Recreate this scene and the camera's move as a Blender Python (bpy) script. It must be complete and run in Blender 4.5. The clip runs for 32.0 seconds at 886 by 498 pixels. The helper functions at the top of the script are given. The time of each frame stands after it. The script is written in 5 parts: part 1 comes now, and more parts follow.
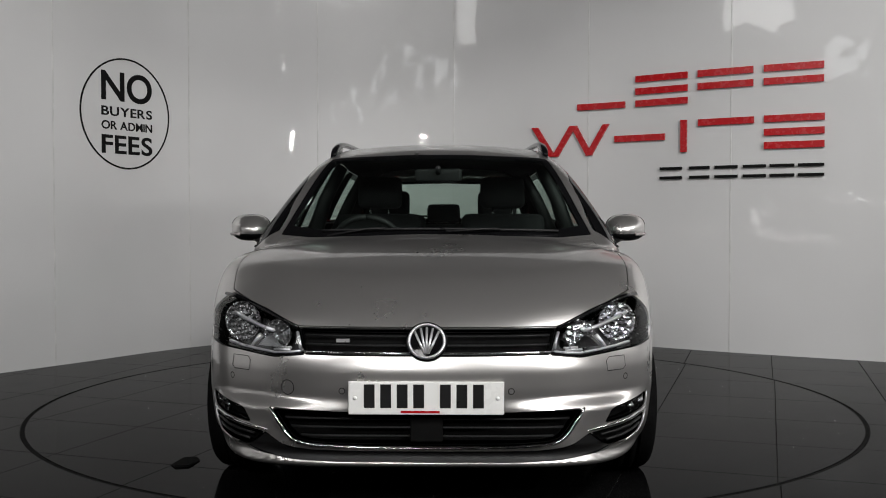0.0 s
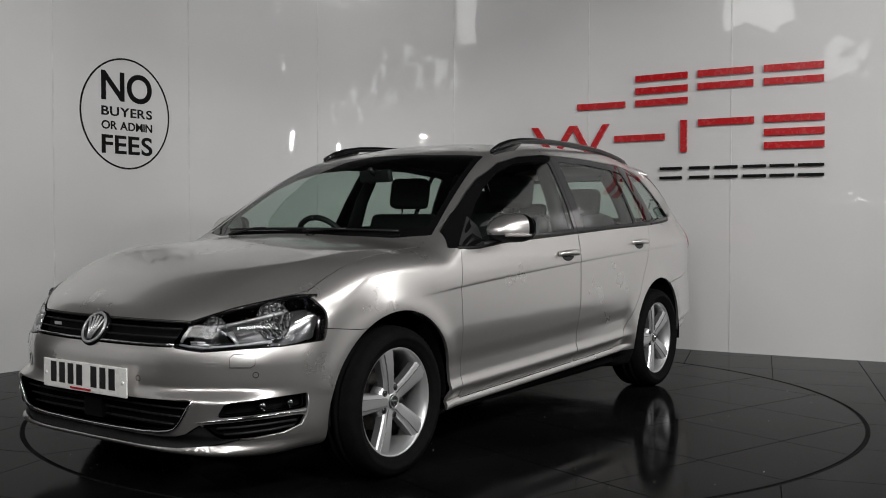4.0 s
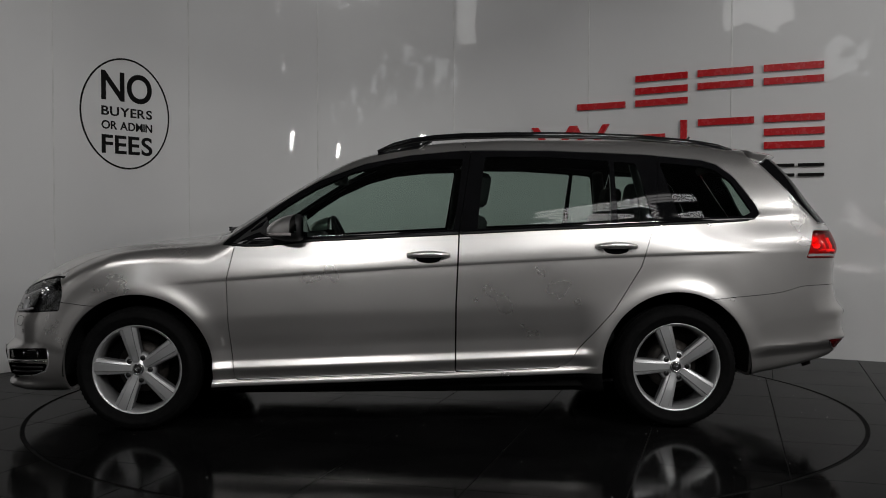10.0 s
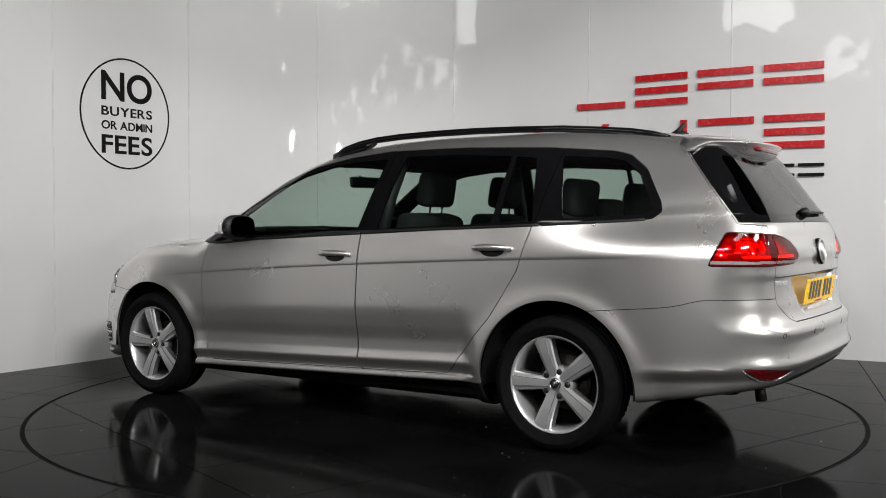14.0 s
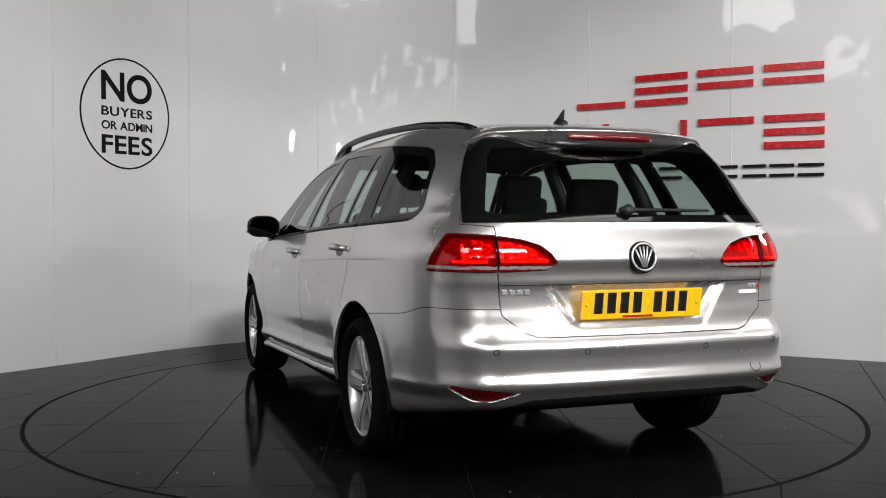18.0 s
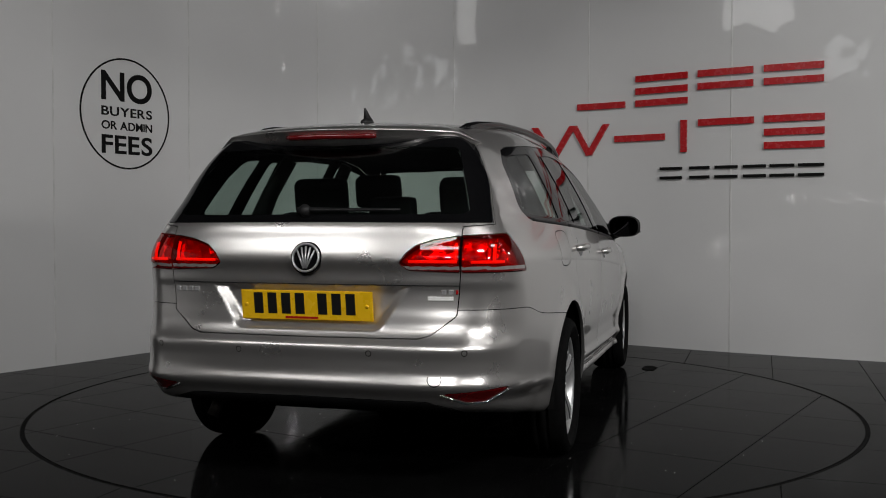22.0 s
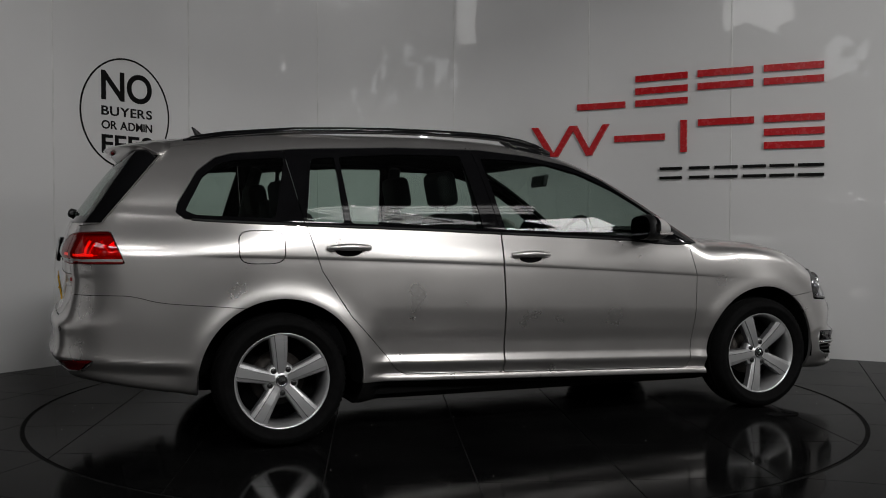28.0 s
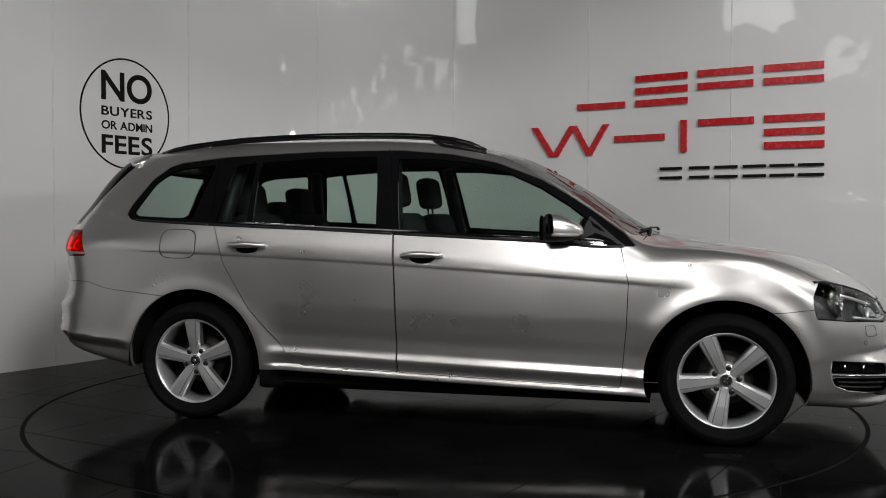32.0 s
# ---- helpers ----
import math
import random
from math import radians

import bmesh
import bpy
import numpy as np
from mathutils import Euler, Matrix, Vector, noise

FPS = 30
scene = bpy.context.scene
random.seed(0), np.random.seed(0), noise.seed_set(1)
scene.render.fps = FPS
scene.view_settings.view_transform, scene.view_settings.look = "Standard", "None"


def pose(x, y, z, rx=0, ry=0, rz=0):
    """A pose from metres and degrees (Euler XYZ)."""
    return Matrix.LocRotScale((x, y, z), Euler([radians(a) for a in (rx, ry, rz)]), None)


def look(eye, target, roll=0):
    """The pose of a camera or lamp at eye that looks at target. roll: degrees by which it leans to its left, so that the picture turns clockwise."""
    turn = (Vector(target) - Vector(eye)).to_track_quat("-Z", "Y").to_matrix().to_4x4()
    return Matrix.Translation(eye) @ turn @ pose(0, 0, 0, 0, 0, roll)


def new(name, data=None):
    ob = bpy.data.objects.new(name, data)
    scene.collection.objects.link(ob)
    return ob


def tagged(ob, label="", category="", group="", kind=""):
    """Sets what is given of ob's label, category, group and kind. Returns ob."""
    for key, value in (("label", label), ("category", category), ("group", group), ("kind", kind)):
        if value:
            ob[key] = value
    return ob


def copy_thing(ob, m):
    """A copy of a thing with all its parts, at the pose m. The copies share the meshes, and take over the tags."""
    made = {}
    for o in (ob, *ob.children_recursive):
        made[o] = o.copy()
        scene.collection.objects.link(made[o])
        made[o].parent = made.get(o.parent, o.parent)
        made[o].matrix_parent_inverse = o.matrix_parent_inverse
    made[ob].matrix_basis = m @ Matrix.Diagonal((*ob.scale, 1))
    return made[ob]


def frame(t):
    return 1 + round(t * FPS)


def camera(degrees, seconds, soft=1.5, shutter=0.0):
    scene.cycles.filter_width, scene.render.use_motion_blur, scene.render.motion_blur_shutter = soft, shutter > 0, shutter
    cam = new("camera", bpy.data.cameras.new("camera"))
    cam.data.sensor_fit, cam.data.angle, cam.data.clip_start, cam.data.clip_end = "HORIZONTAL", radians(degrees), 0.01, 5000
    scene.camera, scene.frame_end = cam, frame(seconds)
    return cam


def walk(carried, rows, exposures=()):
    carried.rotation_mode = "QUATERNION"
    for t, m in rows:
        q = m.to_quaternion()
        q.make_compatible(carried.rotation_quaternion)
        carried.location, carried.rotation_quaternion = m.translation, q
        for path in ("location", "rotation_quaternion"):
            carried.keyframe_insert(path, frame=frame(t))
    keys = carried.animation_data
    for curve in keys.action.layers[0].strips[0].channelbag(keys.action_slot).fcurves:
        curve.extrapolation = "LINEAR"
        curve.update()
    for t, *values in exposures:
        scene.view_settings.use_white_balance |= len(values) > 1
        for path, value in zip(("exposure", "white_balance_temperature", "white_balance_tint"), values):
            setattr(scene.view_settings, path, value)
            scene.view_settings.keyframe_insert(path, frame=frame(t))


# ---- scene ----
# World: x to the side, y into the booth, z up; the origin is the centre of the turntable.
EYE = Vector((0.0, -5.568, 1.0172))
YAW, TILT = radians(0.1008), radians(-1.5936)
AIM = Vector((-math.sin(YAW) * math.cos(TILT), math.cos(YAW) * math.cos(TILT), math.sin(TILT)))
cam = camera(48.92, 32.0, soft=1.0)
EXPOSURES = [(0, -0.21), (3, -0.21), (6, -0.31), (7, -0.38), (8, -0.83), (9, -1.03), (11, -1.01), (12, -0.31), (13, 0.25), (17, 0.37), (18, 0.22), (19, -0.03), (20, -0.43), (21, -0.73), (22, -0.88), (23, -0.31), (24, -0.28), (25, -0.46), (28, -1.01), (29, -1.08), (30.5, -0.9), (32, -0.33)]
walk(cam, [(0, look(EYE, EYE + AIM)), (32, look(EYE, EYE + AIM))], EXPOSURES)

# ---- light ----
world = bpy.data.worlds.new("world")
scene.world = world
world.use_nodes = True
world.node_tree.nodes["Background"].inputs[0].default_value = (0.5, 0.52, 0.56, 1)
world.node_tree.nodes["Background"].inputs[1].default_value = 0.006


# ---- materials ----
def nodes(name):
    m = bpy.data.materials.new(name)
    m.use_nodes = True
    t = m.node_tree
    return m, t, t.nodes["Principled BSDF"]


def ramp_noise(t, scale, lo, hi, detail=4, coords="Object", stretch=(1, 1, 1)):
    """A noise between two values, at real-world size."""
    c = t.nodes.new("ShaderNodeTexCoord")
    mp = t.nodes.new("ShaderNodeMapping")
    mp.inputs["Scale"].default_value = stretch
    n = t.nodes.new("ShaderNodeTexNoise")
    n.inputs["Scale"].default_value, n.inputs["Detail"].default_value = scale, detail
    r = t.nodes.new("ShaderNodeMapRange")
    r.inputs["From Min"].default_value, r.inputs["From Max"].default_value = 0.3, 0.7
    r.inputs["To Min"].default_value, r.inputs["To Max"].default_value = lo, hi
    t.links.new(c.outputs[coords], mp.inputs["Vector"])
    t.links.new(mp.outputs["Vector"], n.inputs["Vector"])
    t.links.new(n.outputs["Fac"], r.inputs["Value"])
    return r.outputs["Result"]


def tint(t, fac, a, b):
    x = t.nodes.new("ShaderNodeMix")
    x.data_type = "RGBA"
    x.inputs["A"].default_value, x.inputs["B"].default_value = (*a, 1), (*b, 1)
    t.links.new(fac, x.inputs["Factor"])
    return x.outputs["Result"]


def bump(t, p, height, strength, distance=0.001):
    b = t.nodes.new("ShaderNodeBump")
    b.inputs["Strength"].default_value, b.inputs["Distance"].default_value = strength, distance
    t.links.new(height, b.inputs["Height"])
    t.links.new(b.outputs["Normal"], p.inputs["Normal"])


def surface(name, colour, rough=0.5, metal=0.0, coat=0.0, vary=0.12, scale=8, bumps=0.0, bscale=200, rvary=0.08, spec=0.5, coat_rough=0.03):
    """A material with variation at two scales: broad stains and fine grain."""
    m, t, p = nodes(name)
    a = tuple(max(0, c * (1 - vary)) for c in colour)
    b = tuple(min(1, c * (1 + vary)) for c in colour)
    t.links.new(tint(t, ramp_noise(t, scale, 0, 1), a, b), p.inputs["Base Color"])
    t.links.new(ramp_noise(t, scale * 3.7, max(0.01, rough - rvary), min(1, rough + rvary)), p.inputs["Roughness"])
    p.inputs["Metallic"].default_value = metal
    p.inputs["Specular IOR Level"].default_value = spec
    p.inputs["Coat Weight"].default_value, p.inputs["Coat Roughness"].default_value = coat, coat_rough
    if bumps:
        bump(t, p, ramp_noise(t, bscale, 0, 1, 3), bumps)
    return m


def glowing(name, colour, strength):
    m, t, p = nodes(name)
    p.inputs["Base Color"].default_value = (*colour, 1)
    p.inputs["Emission Color"].default_value = (*colour, 1)
    p.inputs["Emission Strength"].default_value = strength
    return m


def faceted(name, colour, rough, scale, glow=0.0, metal=0.6):
    """Lamp reflector: bright metal pressed in many small facets."""
    m, t, p = nodes(name)
    t.links.new(tint(t, ramp_noise(t, 25, 0, 1), tuple(c * 0.8 for c in colour), colour), p.inputs["Base Color"])
    p.inputs["Metallic"].default_value, p.inputs["Roughness"].default_value = metal, rough
    p.inputs["Emission Color"].default_value, p.inputs["Emission Strength"].default_value = (*colour, 1), glow
    c, v = t.nodes.new("ShaderNodeTexCoord"), t.nodes.new("ShaderNodeTexVoronoi")
    v.inputs["Scale"].default_value = scale
    t.links.new(c.outputs["Object"], v.inputs["Vector"])
    bump(t, p, v.outputs["Distance"], 0.8, 0.007)
    return m


def pane(name, colour, gloss=0.05, rough=0.01):
    """A thin sheet of tinted glass: what is behind shows through, the sheen grows towards grazing."""
    m, t, p = nodes(name)
    t.nodes.remove(p)
    out = t.nodes["Material Output"]
    tr, gl, mx, lw, pw, sc = (t.nodes.new(k) for k in ("ShaderNodeBsdfTransparent", "ShaderNodeBsdfGlossy", "ShaderNodeMixShader", "ShaderNodeLayerWeight", "ShaderNodeMath", "ShaderNodeMapRange"))
    tr.inputs["Color"].default_value = (*colour, 1)
    gl.inputs["Roughness"].default_value = rough
    lw.inputs["Blend"].default_value = 0.5
    pw.operation, pw.inputs[1].default_value = "POWER", 4.0
    sc.inputs["To Min"].default_value, sc.inputs["To Max"].default_value = gloss, 0.8
    t.links.new(lw.outputs["Facing"], pw.inputs[0])
    t.links.new(pw.outputs[0], sc.inputs["Value"])
    t.links.new(sc.outputs["Result"], mx.inputs[0])
    t.links.new(tr.outputs[0], mx.inputs[1])
    t.links.new(gl.outputs[0], mx.inputs[2])
    t.links.new(mx.outputs[0], out.inputs[0])
    return m


def car_paint():
    """Silver metallic lacquer: fine flakes under a clear coat."""
    m, t, p = nodes("silver_paint")
    p.inputs["Metallic"].default_value = 0.9
    p.inputs["Coat Weight"].default_value, p.inputs["Coat Roughness"].default_value = 1.0, 0.04
    t.links.new(tint(t, ramp_noise(t, 700, 0, 1, 2), (0.66, 0.64, 0.625), (0.76, 0.74, 0.725)), p.inputs["Base Color"])
    t.links.new(ramp_noise(t, 5, 0.27, 0.31), p.inputs["Roughness"])
    return m


PAINT = car_paint()
BLACK_GLOSS = surface("gloss_black_trim", (0.004, 0.004, 0.0045), 0.045, vary=0.2, rvary=0.02, spec=0.3)
BLACK_PLASTIC = surface("black_plastic", (0.009, 0.009, 0.0095), 0.5, vary=0.25, bumps=0.1, bscale=500, spec=0.3)
BLACK_VOID = surface("underseal", (0.004, 0.004, 0.004), 0.9, vary=0.3, spec=0.1)
CHROME = surface("chrome", (0.78, 0.79, 0.8), 0.08, metal=1.0, vary=0.04, rvary=0.03)
SATIN = surface("satin_silver", (0.62, 0.62, 0.63), 0.34, metal=0.7, vary=0.06)
RUBBER = surface("tyre_rubber", (0.0045, 0.0045, 0.0046), 0.8, vary=0.3, scale=30, bumps=0.2, bscale=300, spec=0.05)
ALLOY = surface("alloy", (0.60, 0.605, 0.61), 0.34, metal=0.75, vary=0.04, scale=6, rvary=0.02)
ALLOY_GREY = surface("alloy_darker_grey", (0.16, 0.16, 0.165), 0.42, metal=0.7, vary=0.05, scale=6, rvary=0.02)
BRAKE = surface("brake_iron", (0.035, 0.031, 0.028), 0.5, metal=0.7, vary=0.4, scale=40)
GLASS = pane("tinted_glass", (0.66, 0.76, 0.71), 0.07)
GLASS_CLEAR = pane("windscreen_glass", (0.70, 0.78, 0.74), 0.06)
LENS = pane("lamp_lens", (0.95, 0.96, 0.97), 0.05)
RED_LENS = pane("red_lens", (0.95, 0.05, 0.035), 0.06)
LAMP_RED = faceted("lit_red_reflector", (0.80, 0.05, 0.03), 0.18, 22, 0.09, 0.8)
HEAD_GREY = surface("lamp_bezel", (0.16, 0.16, 0.163), 0.22, metal=0.7, vary=0.1, scale=12)
MIRROR_BOWL = faceted("lamp_reflector", (0.93, 0.93, 0.94), 0.08, 55, 0.0, 0.95)
DARK_MIRROR = surface("mirror_glass", (0.04, 0.04, 0.045), 0.03, metal=1.0, vary=0.02, rvary=0.01)
RED_GLOW = glowing("lit_tail_lamp", (1.0, 0.10, 0.04), 1.2)
RED_DULL = surface("red_reflector", (0.12, 0.004, 0.005), 0.15, coat=1.0, vary=0.2, scale=60)
LENS_WHITE = surface("clear_lens", (0.28, 0.26, 0.255), 0.12, coat=1.0, vary=0.1, scale=60)
PLATE_WHITE = surface("white_plate", (0.8, 0.8, 0.78), 0.3, vary=0.03)
PLATE_YELLOW = surface("yellow_plate", (0.85, 0.50, 0.01), 0.3, vary=0.03)
INK = surface("plate_ink", (0.01, 0.01, 0.01), 0.35)
CLOTH = surface("seat_cloth", (0.008, 0.008, 0.009), 0.9, vary=0.3, scale=60, bumps=0.4, bscale=700)
CABIN = surface("cabin_plastic", (0.009, 0.009, 0.0095), 0.6, vary=0.2, bumps=0.2)
HEADLINER = surface("headliner", (0.30, 0.30, 0.29), 0.9, vary=0.06)


# ---- helpers for things ----
def part(name, bm, material, parent=None, label="", smooth=True, m=None):
    """Links a bmesh as one mesh object under a thing or a part."""
    me = bpy.data.meshes.new(name)
    bm.normal_update()
    bm.to_mesh(me)
    bm.free()
    for p in me.polygons:
        p.use_smooth = smooth
    for k in (material if isinstance(material, (list, tuple)) else [material]):
        me.materials.append(k)
    ob = new(name, me)
    if parent:
        ob.parent = parent
    if m is not None:
        ob.matrix_basis = m
    if label:
        tagged(ob, label)
    return ob


def box(bm, x0, x1, y0, y1, z0, z1, bevel=0.0, seg=2, m=None):
    r = bmesh.ops.create_cube(bm, size=1.0)
    vs = r["verts"]
    for v in vs:
        v.co = Vector(((x0 + x1) / 2 + v.co.x * (x1 - x0), (y0 + y1) / 2 + v.co.y * (y1 - y0), (z0 + z1) / 2 + v.co.z * (z1 - z0)))
    if bevel:
        es = list({e for v in vs for e in v.link_edges})
        r = bmesh.ops.bevel(bm, geom=es, offset=bevel, segments=seg, affect="EDGES", profile=0.6)
        vs = list({v for f in r["faces"] for v in f.verts} | {v for v in vs if v.is_valid})
    if m is not None:
        for v in vs:
            v.co = m @ v.co
    return bm


def lathe(bm, profile, seg=64, m=None, close=False):
    """Turns (radius, height) pairs round z."""
    rings = []
    for r, h in profile:
        ring = []
        for i in range(seg):
            a = 2 * math.pi * i / seg
            c = Vector((r * math.cos(a), r * math.sin(a), h))
            ring.append(bm.verts.new(m @ c if m is not None else c))
        rings.append(ring)
    pairs = list(zip(rings, rings[1:])) + ([(rings[-1], rings[0])] if close else [])
    for a, b in pairs:
        for i in range(seg):
            j = (i + 1) % seg
            bm.faces.new((a[i], a[j], b[j], b[i]))
    if not close:
        for ring in (rings[0], rings[-1]):
            if len(ring) > 2:
                bm.faces.new(ring)
    bmesh.ops.recalc_face_normals(bm, faces=bm.faces)
    return bm


def tube(bm, path, radius, seg=8, flat=1.0, cap=True):
    """A bar along a path of points; radius may be a list; flat squeezes it upright."""
    pts = [Vector(p) for p in path]
    rings = []
    for i, p in enumerate(pts):
        d = (pts[min(i + 1, len(pts) - 1)] - pts[max(i - 1, 0)]).normalized()
        side = d.cross(Vector((0, 0, 1)))
        side = side.normalized() if side.length > 1e-4 else Vector((1, 0, 0))
        up = side.cross(d)
        r = radius[i] if isinstance(radius, (list, tuple)) else radius
        rings.append([bm.verts.new(p + side * r * math.cos(2 * math.pi * k / seg) + up * r * flat * math.sin(2 * math.pi * k / seg)) for k in range(seg)])
    for a, b in zip(rings, rings[1:]):
        for k in range(seg):
            bm.faces.new((a[k], a[(k + 1) % seg], b[(k + 1) % seg], b[k]))
    if cap:
        bm.faces.new(rings[0][::-1]), bm.faces.new(rings[-1])
    bmesh.ops.recalc_face_normals(bm, faces=bm.faces)
    return bm


def prism(bm, outline, depth, m=None):
    """A flat outline (x, y) given a depth along z, from 0 down to -depth."""
    top = [bm.verts.new((x, y, 0)) for x, y in outline]
    low = [bm.verts.new((x, y, -depth)) for x, y in outline]
    n = len(outline)
    bm.faces.new(top), bm.faces.new(low[::-1])
    for i in range(n):
        bm.faces.new((top[i], low[i], low[(i + 1) % n], top[(i + 1) % n]))
    bmesh.ops.recalc_face_normals(bm, faces=bm.faces)
    if m is not None:
        for v in top + low:
            v.co = m @ v.co
    return bm


def words(text, size, m, material, parent, name, depth=0.002, bold=0.0):
    """Writing in the built-in font, as a mesh."""
    cu = bpy.data.curves.new(name, "FONT")
    cu.body, cu.size, cu.extrude, cu.offset = text, size, depth, bold
    cu.align_x, cu.align_y = "CENTER", "CENTER"
    tmp = new(name + "_curve", cu)
    me = bpy.data.meshes.new_from_object(tmp.evaluated_get(bpy.context.evaluated_depsgraph_get()))
    bpy.data.objects.remove(tmp)
    bpy.data.curves.remove(cu)
    me.materials.clear()
    me.materials.append(material)
    ob = new(name, me)
    ob.parent, ob.matrix_basis = parent, m
    return ob


# ---- the booth ----
# the outer corners carry unseen panels, added to brighten the car's flanks
CORNERS = [Vector((x, y, 0)) for x, y in ((-5.35, -4.80), (-5.45, -3.50), (-5.20, -2.25), (-4.55, -1.10), (-3.65, 0.03), (-2.75, 1.29), (-2.06, 2.30), (-1.12, 3.05), (0.08, 3.20), (1.21, 2.66), (2.22, 2.01), (3.30, 1.43), (4.40, 0.84), (5.30, 0.02), (5.85, -1.08), (6.05, -2.30), (6.0, -3.55), (5.7, -4.75), (5.1, -5.85))]
WALL_H = 3.05
# the centre of the platform in the car's own space
CENTRE = Vector((-0.1943, 0.0234, 0.0))


def white_panel():
    m, t, p = nodes("white_wall_panel")
    t.links.new(tint(t, ramp_noise(t, 0.8, 0, 1, 3), (0.57, 0.57, 0.57), (0.62, 0.62, 0.62)), p.inputs["Base Color"])
    t.links.new(ramp_noise(t, 3, 0.42, 0.55), p.inputs["Roughness"])
    p.inputs["Specular IOR Level"].default_value = 0.3
    p.inputs["Coat Weight"].default_value, p.inputs["Coat Roughness"].default_value = 0.7, 0.012
    b = t.nodes.new("ShaderNodeBump")
    b.inputs["Strength"].default_value, b.inputs["Distance"].default_value = 0.16, 0.006
    t.links.new(ramp_noise(t, 5.5, 0, 1, 1), b.inputs["Height"])
    t.links.new(b.outputs["Normal"], p.inputs["Coat Normal"])
    return m


def floor_tile():
    m, t, p = nodes("black_floor_tile")
    t.links.new(tint(t, ramp_noise(t, 1.7, 0, 1, 6), (0.002, 0.002, 0.0022), (0.006, 0.006, 0.006)), p.inputs["Base Color"])
    t.links.new(ramp_noise(t, 2.6, 0.05, 0.16, 6), p.inputs["Roughness"])
    p.inputs["Specular IOR Level"].default_value = 0.015
    bump(t, p, ramp_noise(t, 60, 0, 1, 2), 0.05, 0.0005)
    return m


WALL_WHITE, TILE = white_panel(), floor_tile()
SEAM = surface("panel_seam", (0.55, 0.55, 0.54), 0.35)
GROUT = surface("floor_joint", (0.018, 0.018, 0.018), 0.8, spec=0.1)
DUST = surface("dust", (0.7, 0.7, 0.68), 0.8)
RED = surface("red_acrylic", (0.42, 0.008, 0.012), 0.25, coat=0.4, vary=0.05)
BLACK_INK = surface("black_vinyl", (0.004, 0.004, 0.004), 0.6, vary=0.2, spec=0.12)
HALL = surface("dark_hall", (0.10, 0.10, 0.103), 0.85, vary=0.3, scale=1.5)


def wall_at(u, z, off=0.0):
    """A point of the curved wall and the direction out of it: u counts the panels from the first in view, off leads into the booth."""
    i = min(max(math.floor(u) + 4, 0), len(CORNERS) - 2)
    t = u + 4 - i
    a, b, c, d = (CORNERS[min(max(k, 0), len(CORNERS) - 1)] for k in (i - 1, i, i + 1, i + 2))
    p = 0.5 * (2 * b + (c - a) * t + (2 * a - 5 * b + 4 * c - d) * t * t + (3 * b - a - 3 * c + d) * t ** 3)
    q = (0.5 * ((c - a) + 2 * (2 * a - 5 * b + 4 * c - d) * t + 3 * (3 * b - a - 3 * c + d) * t * t)).normalized()
    n = Vector((q.y, -q.x, 0))
    return p + n * off + Vector((0, 0, z)), n


def panel_width(i):
    return (CORNERS[i + 5] - CORNERS[i + 4]).length


def bent_box(u0, u1, z0, z1, d0, d1, seg=4, lean=0.0):
    """A slab that follows the wall from u0 to u1, from d0 to d1 before it."""
    bm, rings = bmesh.new(), []
    for k in range(seg + 1):
        u = u0 + (u1 - u0) * k / seg
        rings.append([bm.verts.new(wall_at(u + lean * (z - (z0 + z1) / 2), z, d)[0]) for z, d in ((z0, d0), (z0, d1), (z1, d1), (z1, d0))])
    for a, b in zip(rings, rings[1:]):
        for k in range(4):
            bm.faces.new((a[k], a[(k + 1) % 4], b[(k + 1) % 4], b[k]))
    bm.faces.new(rings[0]), bm.faces.new(rings[-1][::-1])
    bmesh.ops.recalc_face_normals(bm, faces=bm.faces)
    return bm


def build_walls():
    wall = tagged(new("wall_booth"), "curved booth wall of glossy white panels, its unseen ends added reflectors", "wall", kind="structure")
    # unseen outer panels are added to reflect in the car, with one gap
    for i in [-4, -3, -2] + list(range(0, len(CORNERS) - 5)):
        g, n = 0.002 / panel_width(i), 10
        verts, face, norm = [], [], []
        for d in (0.0, -0.05):
            for k in range(n + 1):
                for z in (0.0, WALL_H):
                    p, q = wall_at(i + g + (1 - 2 * g) * k / n, z, d)
                    verts.append(p), norm.append(q if d == 0 else -q)
        m = 2 * (n + 1)
        for k in range(n):
            a = 2 * k
            face.append((a, a + 2, a + 3, a + 1)), face.append((m + a, m + a + 1, m + a + 3, m + a + 2))
            face.append((a + 1, a + 3, m + a + 3, m + a + 1)), face.append((a, m + a, m + a + 2, a + 2))
        face.append((0, 1, m + 1, m)), face.append((m - 2, 2 * m - 2, 2 * m - 1, m - 1))
        me = bpy.data.meshes.new("panel")
        me.from_pydata(verts, [], face)
        me.materials.append(WALL_WHITE)
        # the two broad faces shade as one curve, the cut edges stay sharp
        for f in me.polygons:
            f.use_smooth = True
        split = []
        for f in me.polygons:
            flat = len({v < m for v in f.vertices}) == 2
            split += [tuple(f.normal) if flat else tuple(norm[v]) for v in f.vertices]
        me.normals_split_custom_set(split)
        new("panel", me).parent = wall
        p, q = wall_at(i, 0)
        t = Vector((-q.y, q.x, 0))
        bm = bmesh.new()
        box(bm, -0.006, 0.006, 0.0, WALL_H, -0.02, 0.003, 0.002, 1, Matrix(((t.x, 0, q.x, p.x), (t.y, 0, q.y, p.y), (0, 1, 0, 0), (0, 0, 0, 1))))
        part("seam_strip", bm, SEAM, wall, smooth=False)


FLOOR_TURN = -18.0


